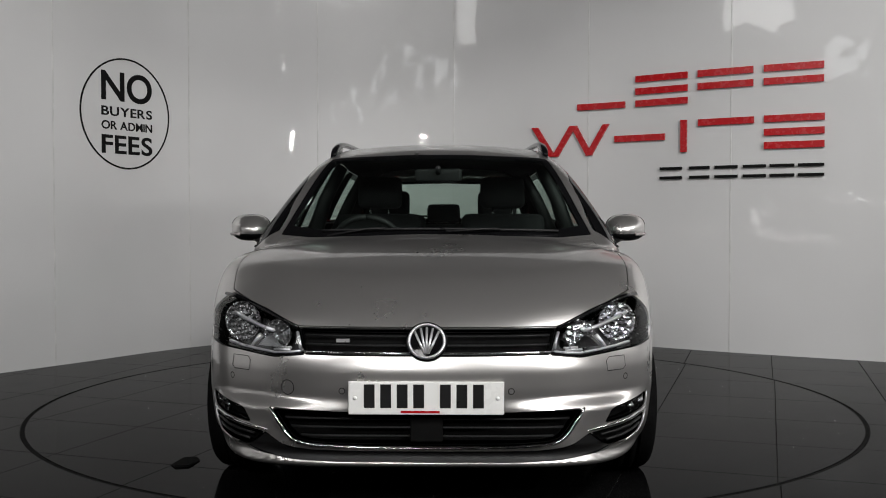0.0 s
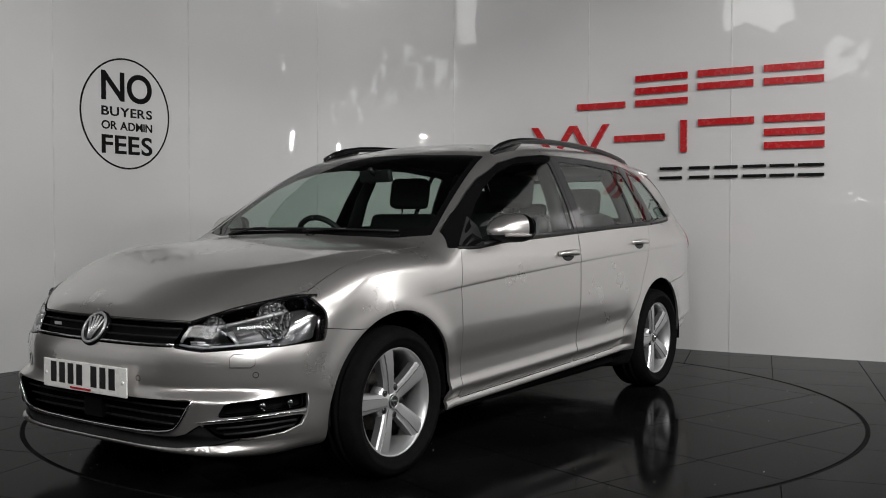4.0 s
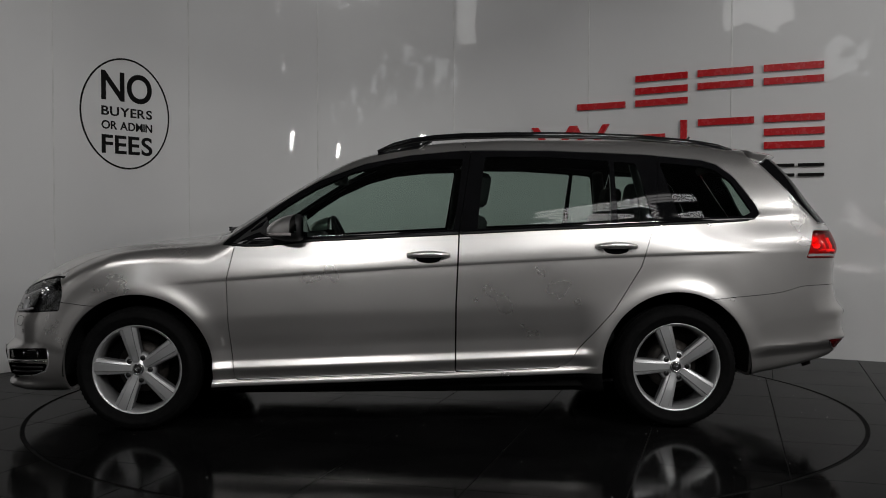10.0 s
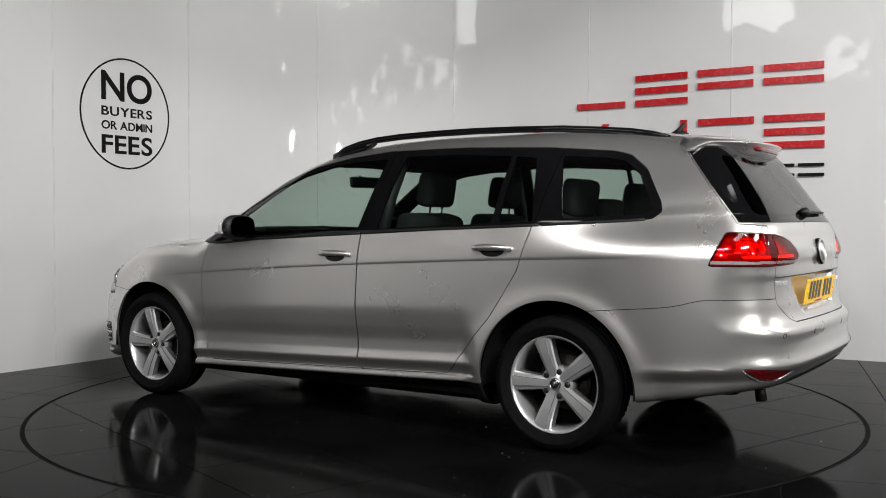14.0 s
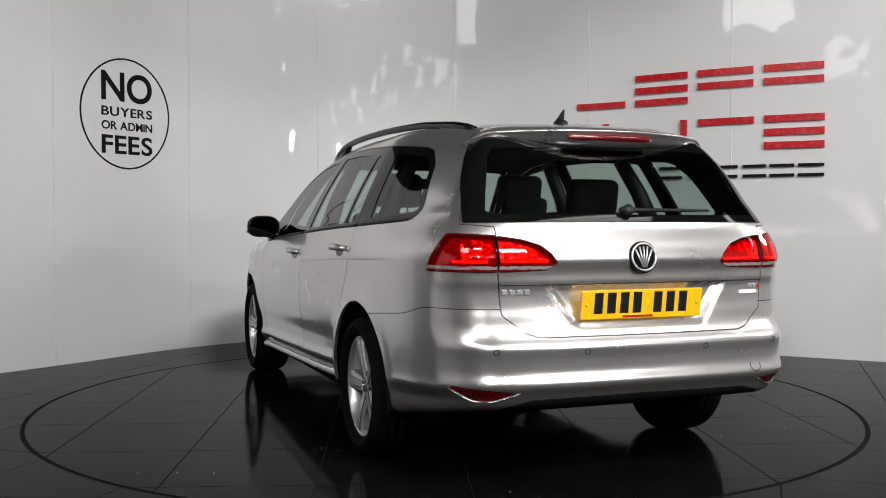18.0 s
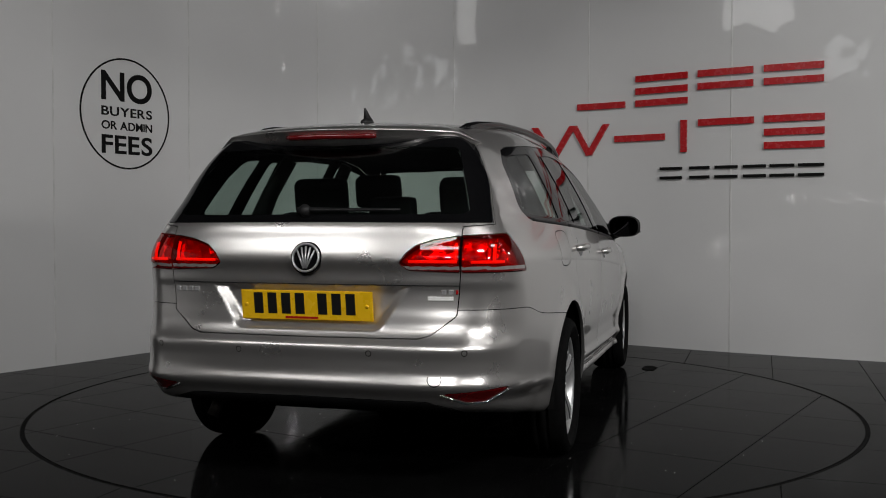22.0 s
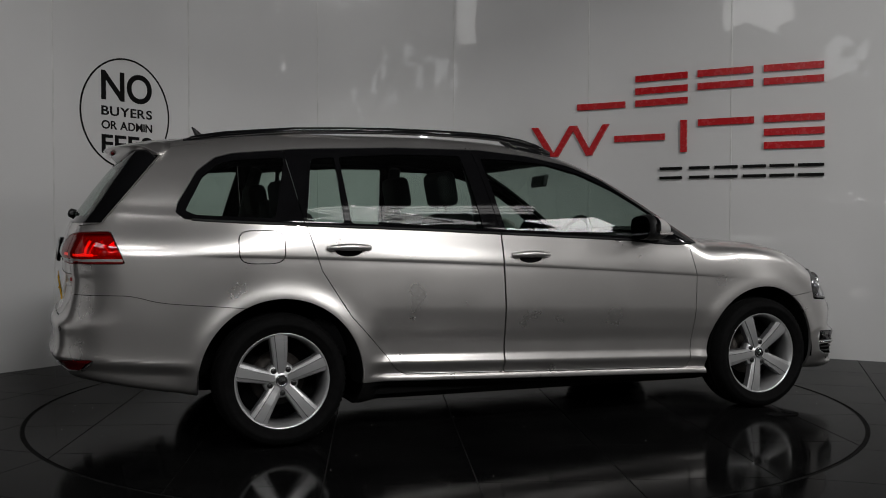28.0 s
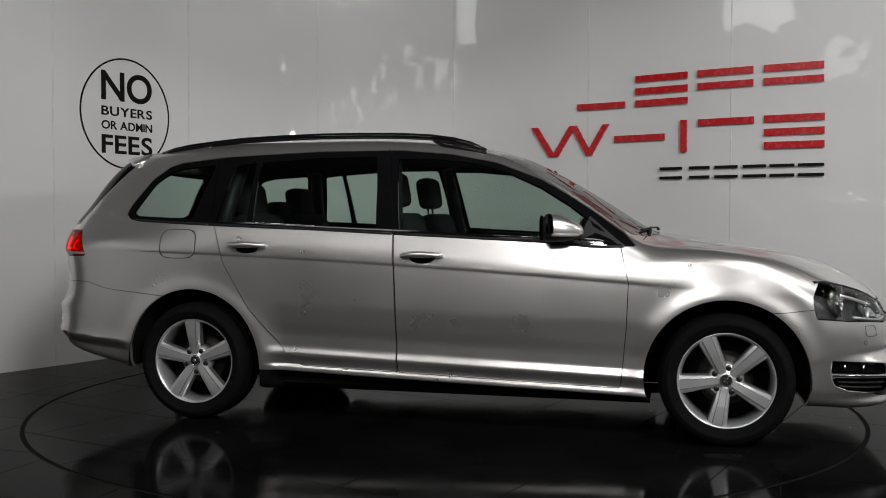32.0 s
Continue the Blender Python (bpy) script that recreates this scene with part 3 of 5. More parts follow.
def shape(P):
    """Below zero inside the car's skin, above zero outside."""
    x, y, z = P[:, 0], np.abs(P[:, 1]), P[:, 2]
    dz = z - crease_z(x)
    zb = belt_z(np.clip(x, -2.3, 0.95))
    up = np.maximum(z - zb, 0)
    ends = np.where(x > 0, step01((x - 0.97) / 0.10), step01((-0.82 - x) / 0.12))
    w = HALF_WIDTH(x) + SECTION(np.minimum(z + 0.033 * x, 0.9)) * (1 - ends) + SECTION_ENDS(np.minimum(z, 0.9)) * ends
    along = step01((1.25 - x) / 0.5) * step01((x + 1.78) / 0.32)
    w = w - along * 0.0024 * np.exp(np.minimum(dz, 0) / 0.035) * step01(-dz / 0.006) * (dz < 0)
    w = w - 0.030 * step01((dz + 0.0) / 0.22) - 0.40 * np.sqrt(up * up + 0.02 ** 2) + 0.40 * 0.02 - 0.34 * up * up
    w = w - 0.072 * step01((-1.1 - x) / 0.7) * step01((z - 0.86) / 0.24) - 0.030 * step01((-0.95 - x) / 0.75) * step01((z - 1.06) / 0.32)
    # the low crease that runs round the rear bumper
    zc = 0.397 - 0.07 * (x + 1.76)
    w = w + step01((-1.66 - x) / 0.12) * (0.006 * np.exp(-np.maximum(z - zc, 0) / 0.03) - 0.034 * step01((zc - z) / 0.06))
    for ax in (AXLE, -AXLE):
        r = np.hypot(x - ax, z - HUB_Z)
        w = w + 0.011 * np.exp(-((r - 0.37) / 0.055) ** 2) * (z > 0.18) * step01((0.88 - z) / 0.1)
    side = y - w
    bonnet = step01((x - 0.95) / 0.2)
    zt = TOP_LINE(x) - y * y * (0.115 + (0.022 - 0.115) * step01((x - 0.78) / 0.62)) - 0.10 * np.maximum(y - 0.5, 0) ** 2
    # the bonnet falls away outside its two ridges, the roof towards its rear corners
    past = y - 0.468 - 0.38 * (1.99 - x) + 0.08 * (1.99 - x) ** 2
    zt = zt - 0.13 * bonnet * (np.sqrt(past * past + 0.007 ** 2) + past - 0.007) / 2 - 0.28 * step01((-1.0 - x) / 0.8) * np.maximum(y - 0.3, 0) ** 2
    top = z - zt
    low = step01((0.428 - z) / 0.055)
    front = x - NOSE(z) + (0.54 * y ** 3 + 0.04 * y * y) * (1 - low) + 0.95 * y ** 5 * low
    plate = step01((0.402 - 0.11 * np.clip((0.785 - z) / 0.16, 0, 1.2) - y) / 0.055) * step01((0.786 - z) / 0.010) * step01((z - 0.620) / 0.028)
    rear = TAIL(z) + 0.026 * plate - x + 0.05 * y * y + (0.45 + 0.9 * step01((z - 0.92) / 0.25)) * y ** 6
    d = smax(side, top, 0.085 - 0.03 * bonnet)
    d = smax(d, front * 0.9, 0.07)
    d = smax(d, rear * 0.95, 0.055 + 0.075 * step01((1.25 - z) / 0.75))
    return smax(d, UNDERSIDE(x) - z, 0.045)


class Sheet:
    """A piece of the skin: points and faces."""

    def __init__(self, v, f):
        self.v, self.f = v, f

    def tidy(self):
        used = sorted({i for f in self.f for i in f})
        at = {i: k for k, i in enumerate(used)}
        return Sheet(self.v[used] if used else self.v[:0], [tuple(at[i] for i in f) for f in self.f])


def clip(sheet, d, level):
    """The part of a sheet where d is below the level."""
    v, extra, cache, faces = sheet.v, [], {}, []
    n = len(v)
    d = (np.asarray(d) - level).tolist()

    def cross(i, j):
        key = (i, j) if i < j else (j, i)
        if key not in cache:
            a, b = key
            t = d[a] / (d[a] - d[b])
            cache[key] = n + len(extra)
            extra.append(v[a] + (v[b] - v[a]) * t)
        return cache[key]

    for f in sheet.f:
        s = [d[i] < 0 for i in f]
        if all(s):
            faces.append(f)
        elif any(s):
            g = []
            for k, i in enumerate(f):
                j = f[(k + 1) % len(f)]
                if s[k]:
                    g.append(i)
                if s[k] != s[(k + 1) % len(f)]:
                    g.append(cross(i, j))
            if len(g) > 2:
                faces.append(tuple(g))
    return Sheet(np.vstack([v, np.array(extra)]) if extra else v, faces).tidy()


def split(sheet, fn, gap=0.002):
    """What lies inside fn < 0 and what lies outside, with a joint between them."""
    d = fn(sheet.v)
    return clip(sheet, d, -gap), clip(sheet, -d, -gap)


def poly(points, a, b):
    """Signed distance to an outline in the plane of axes a and b (mirrored in y)."""
    q = np.array(points, float)
    e = np.roll(q, -1, 0) - q

    def fn(v):
        p = np.stack([np.abs(v[:, a]) if a == 1 else v[:, a], np.abs(v[:, b]) if b == 1 else v[:, b]], 1)
        best, odd = np.full(len(p), 9.0), np.zeros(len(p), bool)
        for c, s in zip(q, e):
            w = p - c
            t = np.clip((w @ s) / (s @ s), 0, 1)
            best = np.minimum(best, np.hypot(*(w - t[:, None] * s).T))
            up = (c[1] <= p[:, 1]) != (c[1] + s[1] <= p[:, 1])
            with np.errstate(divide="ignore", invalid="ignore"):
                odd ^= up & (p[:, 0] < c[0] + (p[:, 1] - c[1]) * s[0] / s[1])
        return np.where(odd, -best, best)
    return fn


def both(*fns):
    return lambda v: np.max([f(v) for f in fns], 0)


def half(nx, ny, nz, c):
    """The half space below n . p = c, with y taken as its size."""
    return lambda v: nx * v[:, 0] + ny * np.abs(v[:, 1]) + nz * v[:, 2] - c


def normals(v):
    g = np.stack([(shape(v + h) - shape(v - h)) for h in np.eye(3) * 0.002], 1)
    return g / np.maximum(np.linalg.norm(g, axis=1, keepdims=True), 1e-9)


def skin():
    """The whole left half of the skin as a fine sheet, cast out from a spine inside the car."""
    xs = list(np.linspace(1.55, -1.75, 190))
    base = [(1.55, a) for a in np.linspace(0, 90, 92)[:-1]] + [(x, 90.0) for x in xs] + [(-1.75, a) for a in np.linspace(90, 180, 92)[1:]]
    # rows of the sheet follow the strip of the sill, the two creases and the belt
    def marks(x):
        w = float(HALF_WIDTH(x))
        q = [(0.2432 - 0.033 * x, w - 0.034), (0.2705 - 0.033 * x, w - 0.036), (0.331 - 0.033 * x, w - 0.0156), (float(crease_z(x)) - 0.0065, w - 0.005), (float(crease_z(x)), w - 0.002), (float(belt_z(min(x, 0.95))), w - 0.035)]
        return [-62.0] + [math.degrees(math.atan2(z - 0.62, y)) for z, y in q] + [34.0, 90.0]

    ref = marks(0.0)
    lift = np.concatenate([np.linspace(a, b, n, endpoint=False) for a, b, n in zip(ref, ref[1:], (58, 4, 9, 44, 2, 14, 28, 46))] + [[90.0]])
    o, d = [], []
    for x, a in base:
        for e in np.interp(lift, ref, marks(x)):
            ca, ce = radians(a), radians(e)
            o.append((x, 0, 0.62))
            d.append((math.cos(ca) * math.cos(ce), math.sin(ca) * math.cos(ce), math.sin(ce)))
    o, d = np.array(o), np.array(d)
    lo, hi = np.full(len(o), 0.05), np.full(len(o), 1.6)
    for _ in range(34):
        mid = (lo + hi) / 2
        out = shape(o + d * mid[:, None]) > 0
        hi, lo = np.where(out, mid, hi), np.where(out, lo, mid)
    v = o + d * lo[:, None]
    v[np.abs(v[:, 1]) < 1e-6, 1] = 0
    n, m = len(base), len(lift)
    f = [(i * m + j, (i + 1) * m + j, (i + 1) * m + j + 1, i * m + j + 1) for i in range(n - 1) for j in range(m - 1)]
    return Sheet(v, f)


def sheet_part(name, sheet, material, parent, label="", mirror=False, both_sides=False, thick=0.014, rim=True, push=0.0):
    """Links a sheet as a part, with its edge folded inwards."""
    v, f = sheet.v.copy(), sheet.f
    if not len(f):
        return None
    nr = normals(v)
    v = v + nr * push
    pts, nn, faces = v, nr, list(f)
    if both_sides:
        k = len(v)
        mid = np.abs(v[:, 1]) < 1e-5
        flip = np.array([1, -1, 1])
        at = np.where(mid, np.arange(k), np.arange(k) + k)
        pts, nn = np.vstack([v, v * flip]), np.vstack([nr, nr * flip])
        faces = faces + [tuple(int(at[i]) for i in g[::-1]) for g in f]
    elif mirror:
        pts, nn = v * np.array([1, -1, 1]), nr * np.array([1, -1, 1])
        faces = [g[::-1] for g in f]
    if rim and thick:
        seen = {}
        for g in faces:
            for i, j in zip(g, g[1:] + g[:1]):
                key = (i, j) if i < j else (j, i)
                seen[key] = None if key in seen else (i, j)
        edge = [e for e in seen.values() if e]
        if not both_sides:
            edge = [e for e in edge if not (abs(pts[e[0]][1]) < 1e-5 and abs(pts[e[1]][1]) < 1e-5)]
        ids = sorted({i for e in edge for i in e})
        a = {i: len(pts) + k for k, i in enumerate(ids)}
        b = {i: len(pts) + len(ids) + k for k, i in enumerate(ids)}
        low = pts[ids] - nn[ids] * thick
        out = np.zeros((len(ids), 3))
        at = {i: k for k, i in enumerate(ids)}
        for i, j in edge:
            c = np.cross(low[at[i]] - pts[i], pts[j] - pts[i])
            out[at[i]] += c
            out[at[j]] += c
        out /= np.maximum(np.linalg.norm(out, axis=1, keepdims=True), 1e-12)
        if thick < 0:
            out = -out
        pts = np.vstack([pts, pts[ids], low])
        nn = np.vstack([nn, out, out])
        faces = faces + [(a[j], a[i], b[i], b[j]) for i, j in edge]
    me = bpy.data.meshes.new(name)
    me.from_pydata(pts.tolist(), [], faces)
    me.materials.append(material)
    me.validate()
    me.update()
    for p in me.polygons:
        p.use_smooth = True
    me.normals_split_custom_set_from_vertices(nn.tolist())
    ob = new(name, me)
    ob.parent = parent
    if parent is CAR:
        ob.matrix_basis = Matrix.Translation(-CENTRE)
    if label:
        tagged(ob, label)
    return ob


def pair(name, sheet, material, parent, label="", **kw):
    return [sheet_part(name, sheet, material, parent, label, **kw), sheet_part(name, sheet, material, parent, label, mirror=True, **kw)]


CAR = tagged(new("car"), "silver metallic estate car parked on the turntable", "car")


def arch(ax, r):
    return lambda v: np.where(np.abs(v[:, 1]) > 0.45, np.hypot(v[:, 0] - ax, (v[:, 2] - HUB_Z)) - r, 1.0)


WINDOW_LINE = [(0.915, 0.905), (0.73, 0.902), (0.483, 0.926), (-0.262, 0.962), (-0.67, 0.982), (-1.242, 1.004), (-1.62, 1.022), (-1.73, 1.03), (-1.765, 1.06), (-1.755, 1.10), (-1.66, 1.25), (-1.575, 1.315), (-1.50, 1.335), (-1.21, 1.359), (-0.715, 1.380), (-0.267, 1.381), (-0.004, 1.357), (0.226, 1.312), (0.452, 1.226), (0.563, 1.164), (0.729, 1.06), (0.853, 0.976)]


def build_body():
    s = skin()
    inner = s
    for ax, r in ((AXLE, 0.366), (-AXLE, 0.372)):
        s = split(s, arch(ax, r), 0.0)[1]
        inner = split(inner, arch(ax, r), 0.0)[1]
    # side windows
    dlo = both(poly(WINDOW_LINE, 0, 2), lambda v: 0.40 - np.abs(v[:, 1]))
    trim, s = split(s, dlo, 0.0015)
    inner = split(inner, dlo, 0.0)[1]
    panes = {
        "front_door_glass": [(0.66, 0.935), (0.483, 0.945), (-0.215, 0.982), (-0.235, 1.10), (-0.27, 1.335), (-0.1, 1.332), (0.10, 1.312), (0.28, 1.265), (0.46, 1.185), (0.60, 1.10), (0.705, 1.02), (0.725, 0.965)],
        "rear_door_glass": [(-0.335, 0.985), (-0.99, 1.012), (-1.01, 1.325), (-0.7, 1.345), (-0.385, 1.347), (-0.36, 1.20)],
        "rear_door_quarter_glass": [(-1.025, 1.014), (-1.20, 1.02), (-1.145, 1.312), (-1.035, 1.324)],
        "quarter_glass": [(-1.34, 1.035), (-1.68, 1.05), (-1.725, 1.07), (-1.64, 1.225), (-1.56, 1.285), (-1.49, 1.302), (-1.27, 1.318)]}
    for name, pts in panes.items():
        g, trim = split(trim, poly(pts, 0, 2), 0.001)
        pair(name, g, GLASS, CAR, "green-tinted side window", thick=0.0, rim=False, push=-0.004)
    for name, a, b in (("front_window_frame", -0.275, 2.0), ("rear_window_frame", -1.235, -0.275), ("quarter_window_frame", -3.0, -1.235)):
        g = split(trim, lambda v, a=a, b=b: np.maximum(v[:, 0] + 0.17 * (v[:, 2] - 1.15) * (1 if b < 0 else 0) - b, a - v[:, 0] - 0.17 * (v[:, 2] - 1.15)), 0.0015)[0]
        pair(name, g, BLACK_GLOSS, CAR, "gloss black window frame and pillar cover", push=-0.001)
    # windscreen and tailgate glass
    ws = both(poly([(1.01, -0.1), (1.005, 0.3), (0.965, 0.55), (0.89, 0.715), (0.72, 0.672), (0.225, 0.56), (0.27, 0.3), (0.285, -0.1)], 0, 1), lambda v: 0.92 - v[:, 2])
    g, s = split(s, ws, 0.0015)
    inner = split(inner, ws, 0.0)[1]
    glass, band = split(g, both(poly([(0.95, -0.1), (0.945, 0.3), (0.90, 0.54), (0.84, 0.668), (0.70, 0.636), (0.28, 0.538), (0.32, 0.3), (0.335, -0.1)], 0, 1)), 0.0)
    sheet_part("windscreen", glass, GLASS_CLEAR, CAR, "tinted windscreen", both_sides=True, thick=0, rim=False)
    sheet_part("windscreen_border", band, BLACK_GLOSS, CAR, "black border of the windscreen", both_sides=True)
    gate_edge = lambda v: v[:, 0] + 2.067 - 0.838 * (np.maximum(v[:, 2], 1.02) - 1.028)
    rg = both(poly([(-0.1, 1.018), (0.64, 1.015), (0.80, 1.015), (0.80, 1.345), (0.4, 1.350), (-0.1, 1.365)], 1, 2), gate_edge)
    g, s = split(s, rg, 0.0015)
    inner = split(inner, rg, 0.0)[1]
    glass, band = split(g, poly([(-0.1, 1.045), (0.565, 1.045), (0.588, 1.06), (0.515, 1.285), (0.495, 1.303), (-0.1, 1.318)], 1, 2), 0.0)
    # lamps
    lamp = both(poly([(0.448, 0.654), (0.418, 0.566), (0.53, 0.553), (0.66, 0.566), (0.757, 0.573), (0.90, 0.60), (0.90, 0.745), (0.785, 0.752), (0.72, 0.748), (0.58, 0.707)], 1, 2), lambda v: 1.690 + 0.5 * np.maximum(v[:, 2] - 0.69, 0) + 0.22 * np.maximum(0.65 - v[:, 2], 0) - v[:, 0])
    head, s = split(s, lamp, 0.003)
    outer = both(poly([(0.577, 0.835), (0.9, 0.838), (0.9, 0.985), (0.577, 0.968)], 1, 2), half(0.93, 0, 0.365, 0.93 * -1.985 + 0.365 * 0.838))
    tail_o, s = split(s, outer, 0.002)
    CUTS = [lamp, outer]
    inn = both(poly([(0.573, 0.968), (0.573, 0.835), (0.39, 0.842), (0.352, 0.865), (0.375, 0.90), (0.415, 0.933), (0.48, 0.954)], 1, 2), lambda v: v[:, 0] + 1.8)
    CUTS.append(inn)
    tail_i, s = split(s, inn, 0.002)
    hatch = both(poly([(-0.1, 0.597), (0.43, 0.599), (0.475, 0.612), (0.562, 0.68), (0.575, 0.83), (0.575, 1.0), (0.80, 1.02), (0.80, 1.38), (-0.1, 1.40)], 1, 2), lambda v: gate_edge(v) - 0.008)
    gate, s = split(s, hatch)
    # front openings
    at_front = lambda v: 1.70 - v[:, 0]
    CUTS.append(both(poly([(-0.1, 0.566), (0.415, 0.566), (0.443, 0.652), (-0.1, 0.652)], 1, 2), at_front))
    grille, s = split(s, CUTS[-1])
    CUTS.append(both(poly([(-0.1, 0.255), (0.30, 0.260), (0.41, 0.267), (0.455, 0.280), (0.485, 0.312), (0.533, 0.385), (0.3, 0.377), (-0.1, 0.37)], 1, 2), at_front))
    low, s = split(s, CUTS[-1])
    CUTS.append(both(poly([(0.800, 0.398), (0.66, 0.379), (0.638, 0.372), (0.612, 0.326), (0.70, 0.333), (0.797, 0.344)], 1, 2), at_front))
    fog, s = split(s, CUTS[-1])
    CUTS.append(both(poly([(0.793, 0.322), (0.70, 0.313), (0.60, 0.303), (0.562, 0.298), (0.62, 0.246), (0.70, 0.251), (0.755, 0.263), (0.782, 0.283)], 1, 2), at_front))
    slot, s = split(s, CUTS[-1])
    lip, s = split(s, both(poly([(-0.1, 0.204), (0.30, 0.205), (0.45, 0.210), (0.60, 0.226), (0.70, 0.244), (0.62, 0.246), (0.555, 0.298), (0.525, 0.278), (0.50, 0.262), (0.46, 0.250), (0.38, 0.241), (0.20, 0.238), (-0.1, 0.237)], 1, 2), at_front))
    valance, s = split(s, both(poly([(-0.1, 0.378), (0.46, 0.372), (0.55, 0.345), (0.64, 0.295), (0.80, 0.235), (0.80, 0.1), (-0.1, 0.1)], 1, 2), lambda v: v[:, 0] + 1.95))
    reflector, s = split(s, both(poly([(0.52, 0.405), (0.60, 0.372), (0.66, 0.372), (0.735, 0.418), (0.735, 0.424)], 1, 2), lambda v: v[:, 0] + 1.85))
    # panels
    edge = curve([(0.8, 0.70), (1.0, 0.725), (1.3, 0.762), (1.5, 0.765), (1.7, 0.745), (1.9, 0.70), (2.2, 0.60)], 0.03)
    bonnet_fn = lambda v: np.max([np.abs(v[:, 1]) - edge(v[:, 0]), 1.0 - 0.08 * np.abs(v[:, 1]) - v[:, 0], 0.657 + 0.36 * np.maximum(np.abs(v[:, 1]) - 0.45, 0) - v[:, 2]], 0)
    bonnet, s = split(s, bonnet_fn)
    front_door = both(poly([(0.846, 0.95), (0.846, 0.902), (0.883, 0.735), (0.874, 0.523), (0.847, 0.247), (-0.224, 0.282), (-0.226, 0.611), (-0.243, 0.985)], 0, 2), lambda v: 0.5 - np.abs(v[:, 1]))
    door, s = split(s, front_door)
    rear_door = both(poly([(-0.247, 0.985), (-0.23, 0.611), (-0.228, 0.282), (-0.725, 0.2985), (-0.762, 0.312), (-0.80, 0.347), (-0.826, 0.389), (-1.003, 0.585), (-1.138, 0.797), (-1.212, 1.03), (-0.6, 1.0)], 0, 2), lambda v: 0.5 - np.abs(v[:, 1]))
    door2, s = split(s, rear_door)
    bumper_f = lambda v: np.maximum(1.3 - v[:, 0], v[:, 2] - 0.612 - 0.10 * np.clip(v[:, 0] - 1.55, 0, 0.14))
    bump_f, s = split(s, bumper_f, 0.0015)
    seam_r = curve([(-1.3, 0.62), (-1.6, 0.645), (-1.85, 0.668), (-1.98, 0.70), (-2.4, 0.702)], 0.03)
    bump_r, s = split(s, lambda v: np.maximum(v[:, 0] + 1.4, v[:, 2] - seam_r(v[:, 0])), 0.0015)
    sill, s = split(s, lambda v: np.max([v[:, 2] + 0.033 * v[:, 0] - 0.2735, v[:, 0] - 1.02, -0.79 - v[:, 0]], 0), 0.0)
    under_rear, s = split(s, lambda v: np.max([v[:, 2] + 0.033 * v[:, 0] - 0.243, v[:, 0] - 1.1, -1.0 - v[:, 0]], 0), 0.0)
    roof, s = split(s, lambda v: np.max([np.abs(v[:, 1]) - 0.535 + 0.02 * np.abs(v[:, 0]), v[:, 0] - 0.3, 1.3 - v[:, 2]], 0), 0.001)
    fender, rear = split(s, lambda v: 0.6 - v[:, 0], 0.0)
    sheet_part("bonnet", bonnet, PAINT, CAR, "silver bonnet", both_sides=True)
    sheet_part("roof", roof, PAINT, CAR, "silver roof panel", both_sides=True)
    sheet_part("front_bumper", bump_f, PAINT, CAR, "silver front bumper", both_sides=True)
    sheet_part("rear_bumper", bump_r, PAINT, CAR, "silver rear bumper", both_sides=True)
    gate_ob = sheet_part("tailgate", gate, PAINT, CAR, "silver tailgate", both_sides=True)
    sheet_part("tailgate_window", glass, GLASS, gate_ob, "tinted tailgate window", both_sides=True, thick=0, rim=False)
    sheet_part("window_border", band, BLACK_GLOSS, gate_ob, "black border of the tailgate window", both_sides=True)
    doors = pair("front_door", door, PAINT, CAR, "silver front door") + pair("rear_door", door2, PAINT, CAR, "silver rear door")
    pair("front_wing", fender, PAINT, CAR, "silver front wing")
    # the filler flap lies on the right flank alone
    sheet_part("rear_quarter_panel", rear, PAINT, CAR, "silver rear quarter panel")
    flap_fn = lambda v: 0.08 * ((np.abs((v[:, 0] + 1.405) / 0.102) ** 4 + np.abs((v[:, 2] - 0.905) / 0.074) ** 4) ** 0.25 - 1)
    flap, rest = split(rear, flap_fn, 0.002)
    sheet_part("rear_quarter_panel", rest, PAINT, CAR, "silver rear quarter panel", mirror=True)
    sheet_part("fuel_flap", flap, PAINT, CAR, "silver fuel filler flap", mirror=True)
    under, sill = split(sill, lambda v: v[:, 2] + 0.033 * v[:, 0] - 0.2425, 0.0)
    pair("sill", sill, PAINT, CAR, "thin silver strip of the sill")
    pair("sill_underside", under, BLACK_VOID, CAR, "black underside of the sill")
    for piece in split(under_rear, lambda v: v[:, 0], 0.0):
        pair("sill_end", piece, BLACK_VOID, CAR, "black end of the sill")
    sheet_part("front_lip", lip, BLACK_PLASTIC, CAR, "black strip across the bumper", both_sides=True, push=-0.01)
    sheet_part("rear_valance", valance, BLACK_PLASTIC, CAR, "black rear valance", both_sides=True)
    pair("rear_reflector", reflector, RED_DULL, CAR, "red reflector")
    for fn in CUTS:
        inner = split(inner, fn, -0.004)[1]
    sheet_part("inner_shell", inner, BLACK_VOID, CAR, "dark inner body", both_sides=True, rim=False, push=-0.016)
    return head, tail_o, tail_i, grille, low, fog, slot, doors, gate_ob


HEAD, TAIL_OUT, TAIL_IN, GRILLE, LOWER, FOG, SLOT, DOORS, GATE = build_body()


